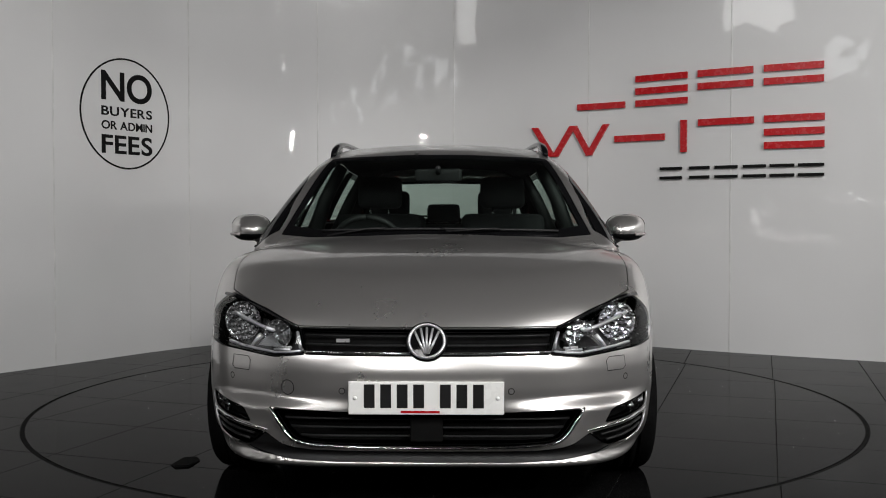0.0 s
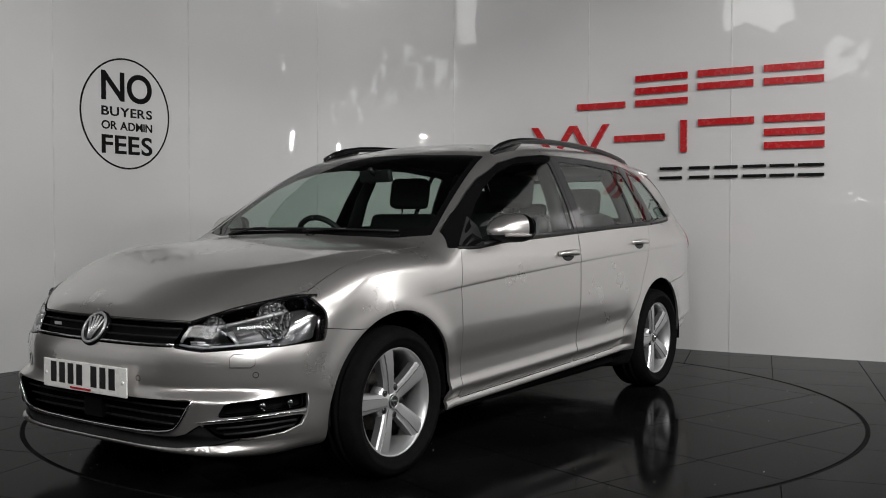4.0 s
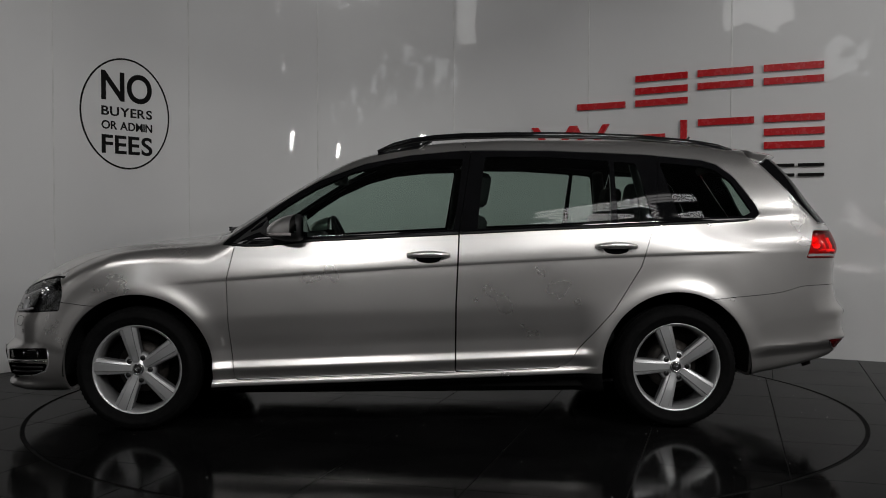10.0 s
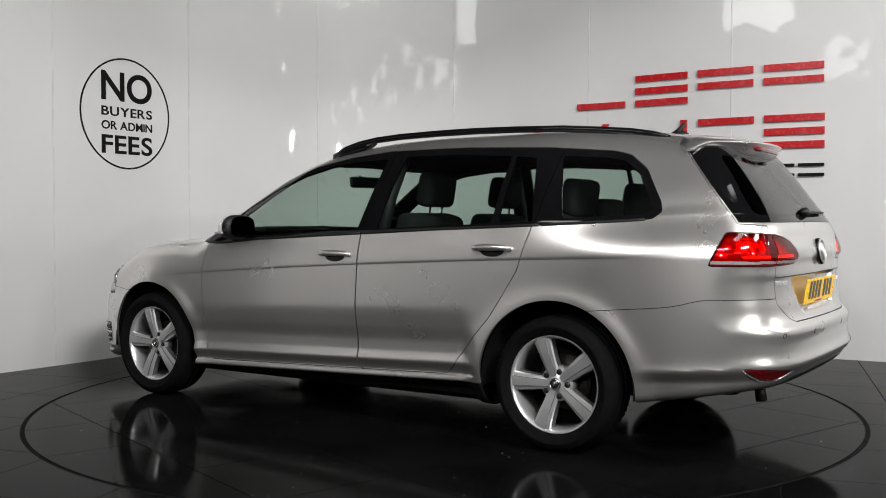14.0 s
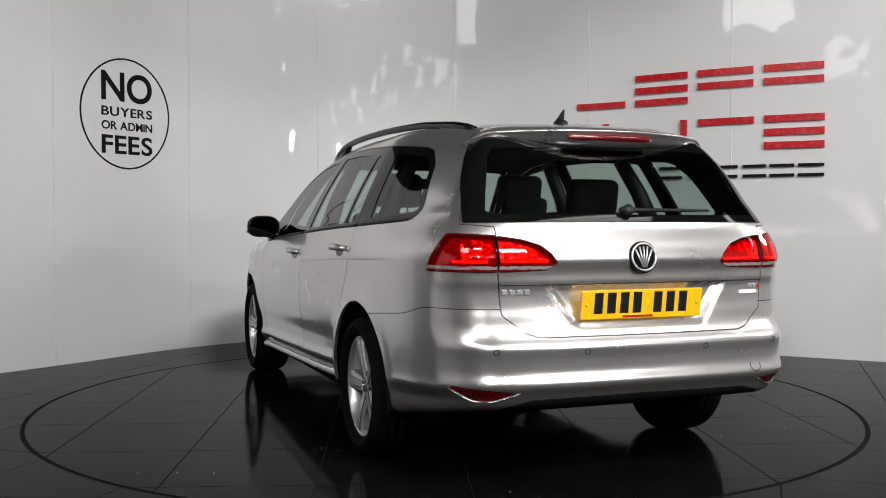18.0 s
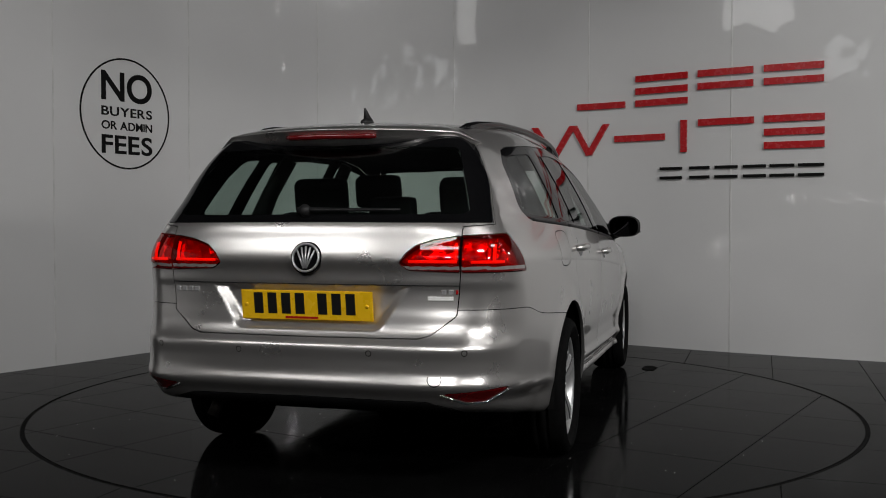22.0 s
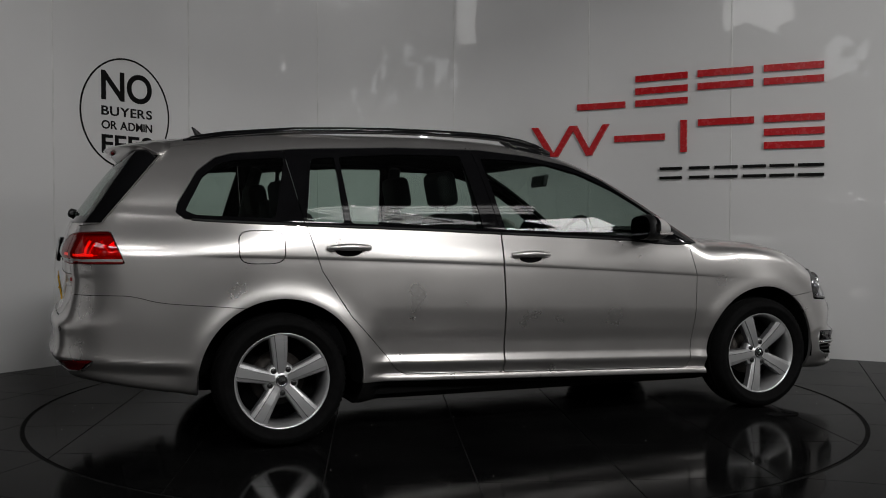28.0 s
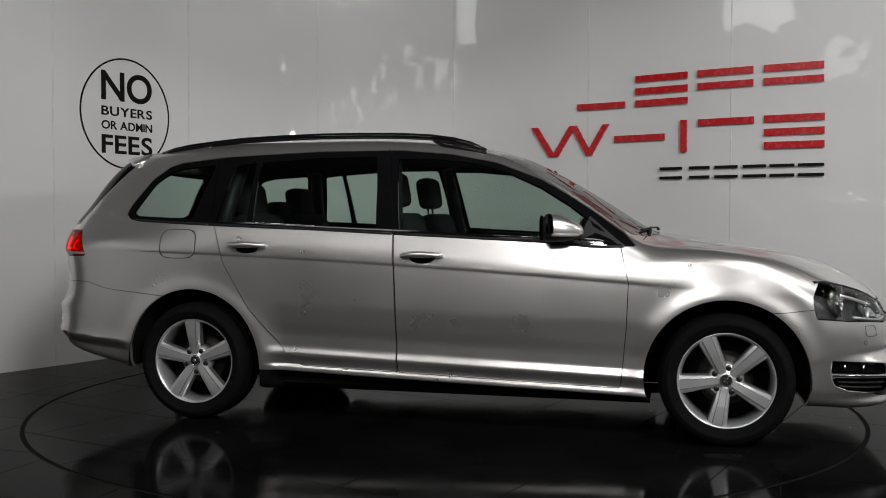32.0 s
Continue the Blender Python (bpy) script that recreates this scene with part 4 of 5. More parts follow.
def build_wheel():
    """One alloy wheel, its axis along y, the outer face towards +y."""
    wheel = tagged(new("wheel"), "", "")
    up = Matrix.Rotation(radians(-90), 4, "X")
    bm = bmesh.new()
    prof = [(0.208, -0.075), (0.222, -0.098), (0.25, -0.112), (0.277, -0.108), (0.292, -0.093), (0.2985, -0.075), (0.301, -0.05), (0.301, -0.047), (0.293, -0.046), (0.293, -0.036), (0.302, -0.035), (0.3025, -0.006), (0.294, -0.005), (0.294, 0.005), (0.3025, 0.006), (0.302, 0.035),
            (0.293, 0.036), (0.293, 0.046), (0.301, 0.047), (0.301, 0.05), (0.2985, 0.075), (0.292, 0.093), (0.277, 0.108), (0.266, 0.1095), (0.264, 0.1125), (0.252, 0.1125), (0.25, 0.110), (0.236, 0.105), (0.222, 0.096), (0.214, 0.085), (0.208, 0.075)]
    lathe(bm, prof, 144, up @ Matrix.Translation((0, 0, -0.10)), close=True)
    for v in bm.verts:
        y = v.co.y + 0.10
        r = math.hypot(v.co.x, v.co.z)
        if r > 0.288 and 0.05 < abs(y) < 0.1:
            k = round(math.atan2(v.co.z, v.co.x) / (2 * math.pi) * 144)
            if k % 2:
                s = (r - 0.007) / r
                v.co.x, v.co.z = v.co.x * s, v.co.z * s
    part("tyre", bm, RUBBER, wheel, "black tyre with a blocked tread")
    bm = bmesh.new()
    lathe(bm, [(0.219, 0.088), (0.2205, 0.081), (0.214, 0.072), (0.206, 0.06), (0.202, -0.07), (0.194, -0.07), (0.197, 0.055), (0.203, 0.074), (0.2085, 0.084), (0.213, 0.089)], 96, up @ Matrix.Translation((0, 0, -0.10)), close=True)
    rim = part("rim", bm, ALLOY, wheel, "silver five-spoke alloy rim")
    for k in range(5):
        bm = bmesh.new()
        turn = Matrix.Rotation(radians(72 * k), 4, "Y")
        rows = []
        for r, w, h in ((0.034, 0.026, -0.034), (0.06, 0.0285, -0.031), (0.085, 0.030, -0.027), (0.12, 0.033, -0.022), (0.16, 0.037, -0.019), (0.19, 0.040, -0.018), (0.209, 0.042, -0.018)):
            rows.append([(-w - 0.006, h - 0.040), (-w - 0.002, h - 0.012), (-w + 0.003, h - 0.004), (-w * 0.56, h - 0.0015), (-w * 0.50, h + 0.0035), (w * 0.50, h + 0.0035), (w * 0.56, h - 0.0015), (w - 0.003, h - 0.004), (w + 0.002, h - 0.012), (w + 0.006, h - 0.040)])
            for i, q in enumerate(rows[-1]):
                rows[-1][i] = (q[0], q[1], r)
        vs = [[bm.verts.new(turn @ Vector((a, b, r))) for a, b, r in row] for row in rows]
        for a, b in zip(vs, vs[1:]):
            for i in range(9):
                f = bm.faces.new((a[i], a[i + 1], b[i + 1], b[i]))
                # the flanks and the steps beside the centre ridge take the darker grey
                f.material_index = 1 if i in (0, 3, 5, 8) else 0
        bm.faces.new(vs[0]), bm.faces.new(vs[-1][::-1])
        bmesh.ops.recalc_face_normals(bm, faces=bm.faces)
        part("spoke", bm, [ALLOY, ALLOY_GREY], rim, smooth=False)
    bm = bmesh.new()
    lathe(bm, [(0.002, -0.030), (0.028, -0.031), (0.032, -0.034), (0.070, -0.040), (0.080, -0.052), (0.082, -0.09), (0.002, -0.09)], 48, up)
    part("hub", bm, ALLOY, rim)
    bm = bmesh.new()
    lathe(bm, [(0.002, -0.024), (0.020, -0.0245), (0.0265, -0.027), (0.0285, -0.034)], 40, up)
    cap = part("centre_cap", bm, INK, rim, "dark centre cap with a chrome emblem")
    bm = bmesh.new()
    lathe(bm, [(0.0205, -0.0225), (0.0245, -0.0235), (0.0245, -0.03), (0.0205, -0.03)], 40, up, close=True)
    for sx in (-0.8, -0.4, 0.0, 0.4, 0.8):
        tube(bm, [(0.0, -0.0232, -0.016), (0.018 * sx, -0.0232, 0.015 - 0.006 * abs(sx))], 0.0014, 5)
    part("emblem", bm, CHROME, cap)
    for k in range(5):
        a = radians(72 * k + 36)
        bm = bmesh.new()
        lathe(bm, [(0.013, -0.045), (0.0125, -0.0335), (0.002, -0.0335)], 20, Matrix.Translation((0.057 * math.sin(a), 0, 0.057 * math.cos(a))) @ up)
        part("bolt_recess", bm, INK, rim)
    bm = bmesh.new()
    lathe(bm, [(0.05, -0.125), (0.125, -0.125), (0.125, -0.145), (0.05, -0.145)], 48, up)
    part("brake_disc", bm, BRAKE, wheel, "worn brake disc")
    bm = bmesh.new()
    lathe(bm, [(0.002, -0.165), (0.2, -0.165), (0.2, -0.175), (0.002, -0.175)], 48, up)
    part("backing_plate", bm, BLACK_VOID, wheel)
    return wheel


def place_wheels():
    first = build_wheel()
    for k, (x, y, turn, roll) in enumerate(((AXLE, 0.868, 0, 14), (-AXLE, 0.850, 0, 18), (AXLE, -0.868, 180, 25), (-AXLE, -0.850, 180, 4))):
        m = Matrix.Translation(-CENTRE) @ pose(x, y, HUB_Z, 0, 0, turn) @ Matrix.Rotation(radians(roll), 4, "Y")
        w = first if k == 0 else copy_thing(first, m)
        w.matrix_basis = m
        w.parent = CAR
        tagged(w, "five-spoke alloy wheel with a black tyre")
    # dark liners inside the arches
    for s in (1, -1):
        for ax, r in ((AXLE, 0.368), (-AXLE, 0.374)):
            bm = bmesh.new()
            ring = []
            for y in (0.835, 0.52):
                ring.append([bm.verts.new((ax + r * math.cos(radians(a)), s * y, HUB_Z + r * math.sin(radians(a)))) for a in range(-6, 187, 6)])
            for i in range(len(ring[0]) - 1):
                bm.faces.new((ring[0][i], ring[0][i + 1], ring[1][i + 1], ring[1][i]))
            bm.faces.new(ring[1])
            ob = part("arch_liner", bm, BLACK_VOID, CAR, "black wheel arch liner")
            ob.matrix_basis = Matrix.Translation(-CENTRE)
    bm = bmesh.new()
    box(bm, -1.75, 1.9, -0.52, 0.52, 0.23, 0.30)
    box(bm, -0.9, 0.9, -0.76, 0.76, 0.20, 0.24)
    ob = part("underbody", bm, BLACK_VOID, CAR, "black underbody", smooth=False)
    ob.matrix_basis = Matrix.Translation(-CENTRE)


place_wheels()


# ---- the car's details ----
def skin_y(x, z):
    lo, hi = 0.2, 1.2
    for _ in range(30):
        mid = (lo + hi) / 2
        lo, hi = (lo, mid) if shape(np.array([[x, mid, z]]))[0] > 0 else (mid, hi)
    return lo


def skin_x(y, z, s=1):
    lo, hi = 1.2, 2.6
    for _ in range(30):
        mid = (lo + hi) / 2
        lo, hi = (lo, mid) if shape(np.array([[s * mid, y, z]]))[0] > 0 else (mid, hi)
    return s * lo


def skin_z(x, y):
    lo, hi = 0.5, 1.7
    for _ in range(30):
        mid = (lo + hi) / 2
        lo, hi = (lo, mid) if shape(np.array([[x, y, mid]]))[0] > 0 else (mid, hi)
    return lo


def skin_frame(p, up=(0, 0, 1)):
    """A pose on the skin: z out of it, y up along it."""
    n = Vector(normals(np.array([p], float))[0])
    x = Vector(up).cross(n).normalized()
    y = n.cross(x)
    return Matrix(((x.x, y.x, n.x, p[0]), (x.y, y.y, n.y, p[1]), (x.z, y.z, n.z, p[2]), (0, 0, 0, 1)))


def cpart(name, bm, material, label="", parent=None, smooth=True):
    ob = part(name, bm, material, parent or CAR, label, smooth)
    if parent is None:
        ob.matrix_basis = Matrix.Translation(-CENTRE)
    return ob


def flip_y(bm, s):
    if s < 0:
        for v in bm.verts:
            v.co.y = -v.co.y
        bmesh.ops.reverse_faces(bm, faces=bm.faces)
    return bm


def nose_path(ys, zs, off=0.0, s=1):
    return [(skin_x(abs(y), z, s) + off * s, y, z) for y, z in zip(ys, zs)]


def round_box(x0, x1, y0, y1, z0, z1, b, seg=3, m=None):
    return box(bmesh.new(), x0, x1, y0, y1, z0, z1, b, seg, m)


def build_headlamps():
    for s in (1, -1):
        house = sheet_part("headlamp", HEAD, HEAD_GREY, CAR, "clear headlamp with chrome reflectors", mirror=s < 0, push=-0.085, thick=-0.08)
        sheet_part("lens", HEAD, LENS, house, "clear lens", mirror=s < 0, rim=False, thick=0)
        for y, z, r, deep in ((0.683, 0.656, 0.068, 0.050), (0.530, 0.622, 0.050, 0.030)):
            x = skin_x(y, z) - deep
            m = Matrix.Translation((x, s * y, z)) @ pose(0, 0, 0, 0, 0, 14 * s) @ pose(0, 0, 0, 0, 90, 0)
            bm = bmesh.new()
            lathe(bm, [(r * 1.05, -0.004), (r * 1.05, 0.002), (r, 0.002), (r * 0.93, -r * 0.25), (r * 0.78, -r * 0.5), (r * 0.55, -r * 0.72), (r * 0.28, -r * 0.86), (0.002, -r * 0.9)], 18, m)
            part("reflector", bm, MIRROR_BOWL, house, "faceted chrome reflector", smooth=False)
            bm = bmesh.new()
            lathe(bm, [(0.002, -r * 0.25), (r * 0.16, -r * 0.3), (r * 0.19, -r * 0.4), (r * 0.15, -r * 0.85)], 16, m)
            part("bulb", bm, SATIN, house)
        bm = bmesh.new()
        tube(bm, [(skin_x(y, z) - 0.014, s * y, z) for y, z in ((0.545, 0.636), (0.60, 0.650), (0.66, 0.668), (0.715, 0.686))], 0.008, 8, 0.8)
        part("trim_bar", bm, SATIN, house)
        bm = bmesh.new()
        tube(bm, [(skin_x(y, z) - 0.010, s * y, z) for y, z in ((0.435, 0.574), (0.48, 0.568), (0.53, 0.565), (0.60, 0.572), (0.66, 0.579), (0.72, 0.589))], 0.005, 6)
        part("trim_strip", bm, SATIN, house)
        bm = bmesh.new()
        tube(bm, [(skin_x(y, z) - 0.014, s * y, z) for y, z in ((0.59, 0.618), (0.612, 0.595), (0.625, 0.578))], [0.016, 0.011, 0.007], 6, 0.6)
        part("indicator_fin", bm, SATIN, house)
        bm = bmesh.new()
        tube(bm, [(skin_x(y, z) - 0.012, s * y, z) for y, z in ((0.452, 0.636), (0.442, 0.608), (0.436, 0.582))], 0.006, 6)
        part("inner_fin", bm, SATIN, house)
        bm = bmesh.new()
        for y0, y1, z in ((0.47, 0.52, 0.583), (0.475, 0.535, 0.575)):
            tube(bm, [(skin_x(y0, z) - 0.014, s * y0, z), (skin_x(y1, z) - 0.014, s * y1, z)], 0.0045, 6)
        part("indicator", bm, SATIN, house)
        # black surround along the upper and lower edge, bright wedge between the two reflectors
        for name, line, rad in (("upper_surround", ((0.452, 0.650), (0.515, 0.676), (0.58, 0.701), (0.65, 0.723), (0.72, 0.741), (0.775, 0.745)), 0.0085), ("lower_surround", ((0.424, 0.570), (0.47, 0.562), (0.53, 0.558), (0.60, 0.565), (0.66, 0.571), (0.72, 0.578)), 0.005)):
            bm = bmesh.new()
            tube(bm, [(skin_x(y, z) - 0.006, s * y, z) for y, z in line], rad, 6)
            part(name, bm, BLACK_GLOSS, house, "gloss black edge")
        bm = bmesh.new()
        top = [(skin_x(y, z) - 0.020, s * y, z) for y, z in ((0.500, 0.580), (0.600, 0.583), (0.572, 0.612), (0.548, 0.622))]
        low = [(x - 0.02, y, z - 0.004) for x, y, z in top]
        a, b = [bm.verts.new(p) for p in top], [bm.verts.new(p) for p in low]
        bm.faces.new(a), bm.faces.new(b[::-1])
        for k in range(4):
            bm.faces.new((a[k], b[k], b[(k + 1) % 4], a[(k + 1) % 4]))
        bmesh.ops.recalc_face_normals(bm, faces=bm.faces)
        part("indicator_wedge", bm, CHROME, house, "bright indicator reflector", smooth=False)


def build_tail_lamps():
    for s in (1, -1):
        for sheet, name, lab in ((TAIL_OUT, "tail_lamp", "red tail lamp, lit"), (TAIL_IN, "tailgate_lamp", "red tailgate lamp, lit")):
            house = sheet_part(name, sheet, LAMP_RED, CAR, lab, mirror=s < 0, push=-0.03, thick=-0.028)
            d = sheet.v[:, 2]
            low = clip(sheet, d, 0.845)
            mid = clip(Sheet(sheet.v, sheet.f), np.maximum(d - 0.858, 0.845 - d), 0.0)
            top = clip(sheet, -d, -0.858)
            for sh, m, lb in ((top, RED_LENS, "red lens"), (mid, LENS_WHITE, "clear reversing lens"), (low, RED_DULL, "dark red lens edge")):
                sheet_part("lens", sh, m, house, lb, mirror=s < 0, rim=False, thick=0)
            if name == "tail_lamp":
                pts = [(skin_x(0.61 + 0.035 * k, 0.872, -1) + 0.016, s * (0.61 + 0.035 * k), 0.873) for k in (3, 2, 1, 0)]
                up = [(skin_x(0.685, z, -1) + 0.018, s * 0.685, z) for z in (0.873, 0.90, 0.935)]
            else:
                pts = [(skin_x(y, 0.873, -1) + 0.016, s * y, 0.874) for y in (0.385, 0.44, 0.50, 0.56)]
                up = [(skin_x(0.555, z, -1) + 0.018, s * 0.555, z) for z in (0.873, 0.905, 0.94)]
            bm = bmesh.new()
            tube(bm, pts, 0.006, 6)
            part("light_strip", bm, RED_GLOW, house, "glowing red light strip")
            bm = bmesh.new()
            tube(bm, up, 0.006, 6)
            part("light_strip", bm, RED_GLOW, house, "glowing red light strip")
    bm = bmesh.new()
    tube(bm, [(-2.010 + 0.36 * y * y, y, 1.350 - 0.01 * y * y) for y in (-0.188, -0.17, -0.12, -0.06, 0, 0.06, 0.12, 0.17, 0.188)], [0.007] + [0.0125] * 7 + [0.007], 8, 1.0)
    cpart("high_brake_lamp", bm, RED_DULL, "red high brake lamp")


def build_front():
    sheet_part("grille", GRILLE, BLACK_VOID, CAR, "black front grille with slats", both_sides=True, push=-0.03, thick=-0.028)
    ys = [-0.42 + 0.84 * k / 24 for k in range(25)]
    for z in (0.598, 0.628):
        bm = bmesh.new()
        tube(bm, nose_path(ys, [z] * 25, -0.012), 0.006, 6, 0.5)
        cpart("grille_slat", bm, BLACK_PLASTIC)
    bm = bmesh.new()
    tube(bm, nose_path(ys, [0.574] * 25, -0.001), 0.0045, 6)
    cpart("grille_strip", bm, CHROME, "chrome strip")
    bm = bmesh.new()
    box(bm, 0, 0.002, 0.33, 0.375, 0.0, 0.012, m=Matrix.Translation((skin_x(0.35, 0.612) - 0.002, -0.64, 0.606)))
    cpart("grille_badge", bm, SATIN, "small grille badge", smooth=False)
    sheet_part("lower_grille", LOWER, BLACK_VOID, CAR, "black lower grille", both_sides=True, push=-0.05, thick=-0.048)
    for z, w in ((0.290, 0.43), (0.320, 0.465), (0.350, 0.485)):
        bm = bmesh.new()
        q = [-w + 2 * w * k / 24 for k in range(25)]
        tube(bm, nose_path(q, [z] * 25, -0.026), 0.007, 6, 0.5)
        cpart("grille_slat", bm, BLACK_PLASTIC)
    bm = round_box(skin_x(0, 0.32) - 0.05, skin_x(0, 0.32) - 0.006, -0.055, 0.055, 0.275, 0.362, 0.006)
    cpart("sensor_box", bm, BLACK_VOID, "black sensor cover")
    half_line = [(0.536, 0.387), (0.512, 0.348), (0.489, 0.312), (0.474, 0.294), (0.457, 0.279), (0.43, 0.269), (0.38, 0.262), (0.30, 0.257), (0.15, 0.253), (0, 0.252)]
    line = half_line + [(-y, z) for y, z in half_line[-2::-1]]
    bm = bmesh.new()
    tube(bm, nose_path([p[0] for p in line], [p[1] for p in line], 0.003), 0.0055, 6)
    cpart("lower_grille_strip", bm, CHROME, "chrome strip round the lower grille")
    for s in (1, -1):
        fog = sheet_part("fog_lamp_recess", FOG, BLACK_VOID, CAR, "black fog lamp recess", mirror=s < 0, push=-0.04, thick=-0.038)
        for y in (0.765, 0.715):
            bm = bmesh.new()
            lathe(bm, [(0.018, 0), (0.0165, -0.003), (0.010, -0.014), (0.002, -0.017)], 16, Matrix.Translation((skin_x(y, 0.365) - 0.018, s * y, 0.362 + 0.004 * (y > 0.75))) @ pose(0, 0, 0, 0, 0, 25 * s) @ pose(0, 0, 0, 0, 90, 0))
            part("fog_lamp", bm, CHROME, fog, "chrome fog lamp")
        sheet_part("lens", FOG, LENS, fog, mirror=s < 0, push=-0.006, rim=False, thick=0)
        slot = sheet_part("side_vent", SLOT, BLACK_VOID, CAR, "black vent in the bumper", mirror=s < 0, push=-0.025, thick=-0.023)
        bm = bmesh.new()
        tube(bm, [(skin_x(y, z) - 0.014, s * y, z) for y, z in ((0.60, 0.285), (0.66, 0.290), (0.72, 0.296), (0.775, 0.303))], 0.005, 6)
        part("slat", bm, BLACK_PLASTIC, slot)
        bm = bmesh.new()
        tube(bm, [(skin_x(y, z) - 0.014, s * y, z) for y, z in ((0.62, 0.264), (0.68, 0.269), (0.73, 0.275), (0.77, 0.284))], 0.005, 6)
        part("slat", bm, BLACK_PLASTIC, slot)
        bm = bmesh.new()
        tube(bm, [(skin_x(y, z) + 0.003, s * y, z) for y, z in ((0.548, 0.306), (0.60, 0.3135), (0.66, 0.3205), (0.72, 0.327), (0.796, 0.3345))], [0.002, 0.004, 0.0065, 0.007, 0.006], 6)
        cpart("bumper_strip", bm, CHROME, "chrome strip under the fog lamp")
        bm = bmesh.new()
        tube(bm, [(skin_x(y, z) + 0.002, s * y, z) for y, z in ((0.803, 0.39), (0.802, 0.36), (0.797, 0.32), (0.786, 0.285), (0.757, 0.261), (0.70, 0.248))], [0.002, 0.003, 0.0035, 0.0035, 0.003, 0.002], 6)
        cpart("bumper_strip", bm, SATIN, "bright edge of the vent")
        # washer cover and parking sensors
        p = (skin_x(0.66, 0.523), s * 0.66, 0.523)
        m = skin_frame(p)
        bm = bmesh.new()
        outline = [(-0.045, -0.024), (0.03, -0.024), (0.045, -0.014), (0.045, 0.024), (-0.03, 0.024), (-0.045, 0.012)]
        tube(bm, [m @ Vector((x * s, y, 0.0004)) for x, y in outline + outline[:2]], 0.0011, 4)
        cpart("washer_cover", bm, BLACK_PLASTIC, "thin joint of the headlamp washer cover")
        for y, z in ((0.285, 0.448), (0.698, 0.473)):
            ring_mark("parking_sensor", (skin_x(y, z), s * y, z), 0.010)
        for y, z in ((0.255, 0.546), (0.60, 0.553)):
            ring_mark("parking_sensor", (skin_x(y, z, -1), s * y, z), 0.010)
    ring_mark("tow_eye_cover", (skin_x(0.478, 0.452), -0.478, 0.452), 0.025)
    ring_mark("tow_eye_cover", (skin_x(0.496, 0.458, -1), -0.496, 0.458), 0.025)


def ring_mark(name, p, r):
    bm = bmesh.new()
    lathe(bm, [(r, -0.001), (r + 0.0015, 0.0006), (r - 0.0015, 0.0006)], 28, skin_frame(p), close=True)
    cpart(name, bm, BLACK_PLASTIC, "thin round joint")


def emblem(p, r, name, label):
    m = skin_frame(p)
    bm = bmesh.new()
    lathe(bm, [(0.002, 0.006), (r * 0.9, 0.005), (r * 1.06, 0.004), (r * 1.1, -0.012)], 48, m)
    disc = cpart(name, bm, BLACK_GLOSS, label)
    bm = bmesh.new()
    lathe(bm, [(r * 0.82, 0.006), (r * 0.87, 0.012), (r * 0.95, 0.012), (r, 0.006)], 48, m, close=True)
    part("ring", bm, SATIN, disc)
    for sx in (-0.8, -0.4, 0.0, 0.4, 0.8):
        bm = bmesh.new()
        tube(bm, [m @ Vector((0.12 * sx * r, -0.70 * r, 0.009)), m @ Vector((0.78 * sx * r, (0.74 - 0.35 * sx * sx) * r, 0.009))], r * 0.065, 6)
        part("stroke", bm, SATIN, disc)


def build_plates():
    for name, m, face, lab in (("number_plate", pose(2.146, 0, 0.430, 90, 0, 90), PLATE_WHITE, "white number plate with black bars"), ("number_plate", pose(-2.247, 0, 0.710, 98, 0, -90), PLATE_YELLOW, "yellow number plate with black bars")):
        plate = cpart(name, box(bmesh.new(), -0.26, 0.26, -0.0555, 0.0555, -0.006, 0.0, 0.004, 2, m), face, lab, smooth=False)
        x = -0.212
        for k in range(8):
            if k != 4:
                bm = box(bmesh.new(), x + 0.004, x + 0.040, -0.033, 0.046, 0.0, 0.0012, 0, 1, m)
                part("bar", bm, INK, plate, smooth=False)
            x += 0.055 if k != 4 else 0.034
        part("red_bar", box(bmesh.new(), -0.085, 0.045, -0.050, -0.042, 0.0, 0.001, 0, 1, m), RED, plate, smooth=False)
        for sx in (-1, 1):
            part("fixing", lathe(bmesh.new(), [(0.007, 0.0), (0.0065, 0.003), (0.002, 0.004)], 12, m @ pose(sx * 0.238, 0.0, 0)), face, plate)
    emblem((skin_x(0, 0.612), 0, 0.612), 0.066, "front_emblem", "round chrome and black emblem")
    emblem((skin_x(0, 0.885, -1), 0, 0.885), 0.056, "rear_emblem", "round chrome and black emblem")
    for y0, n, z, w, h, mat in ((0.559, 4, 0.762, 0.020, 0.018, SATIN), (-0.505, 2, 0.765, 0.018, 0.016, SATIN), (-0.557, 1, 0.765, 0.008, 0.016, RED), (-0.455, 1, 0.741, 0.095, 0.015, PLATE_WHITE)):
        for k in range(n):
            y = y0 - k * (w + 0.008) - w / 2
            m = skin_frame((skin_x(abs(y), z, -1), y, z))
            cpart("model_badge", box(bmesh.new(), -w / 2, w / 2, -h / 2, h / 2, 0, 0.005, 0.0015, 1, m), mat, "small badge bar", smooth=False)


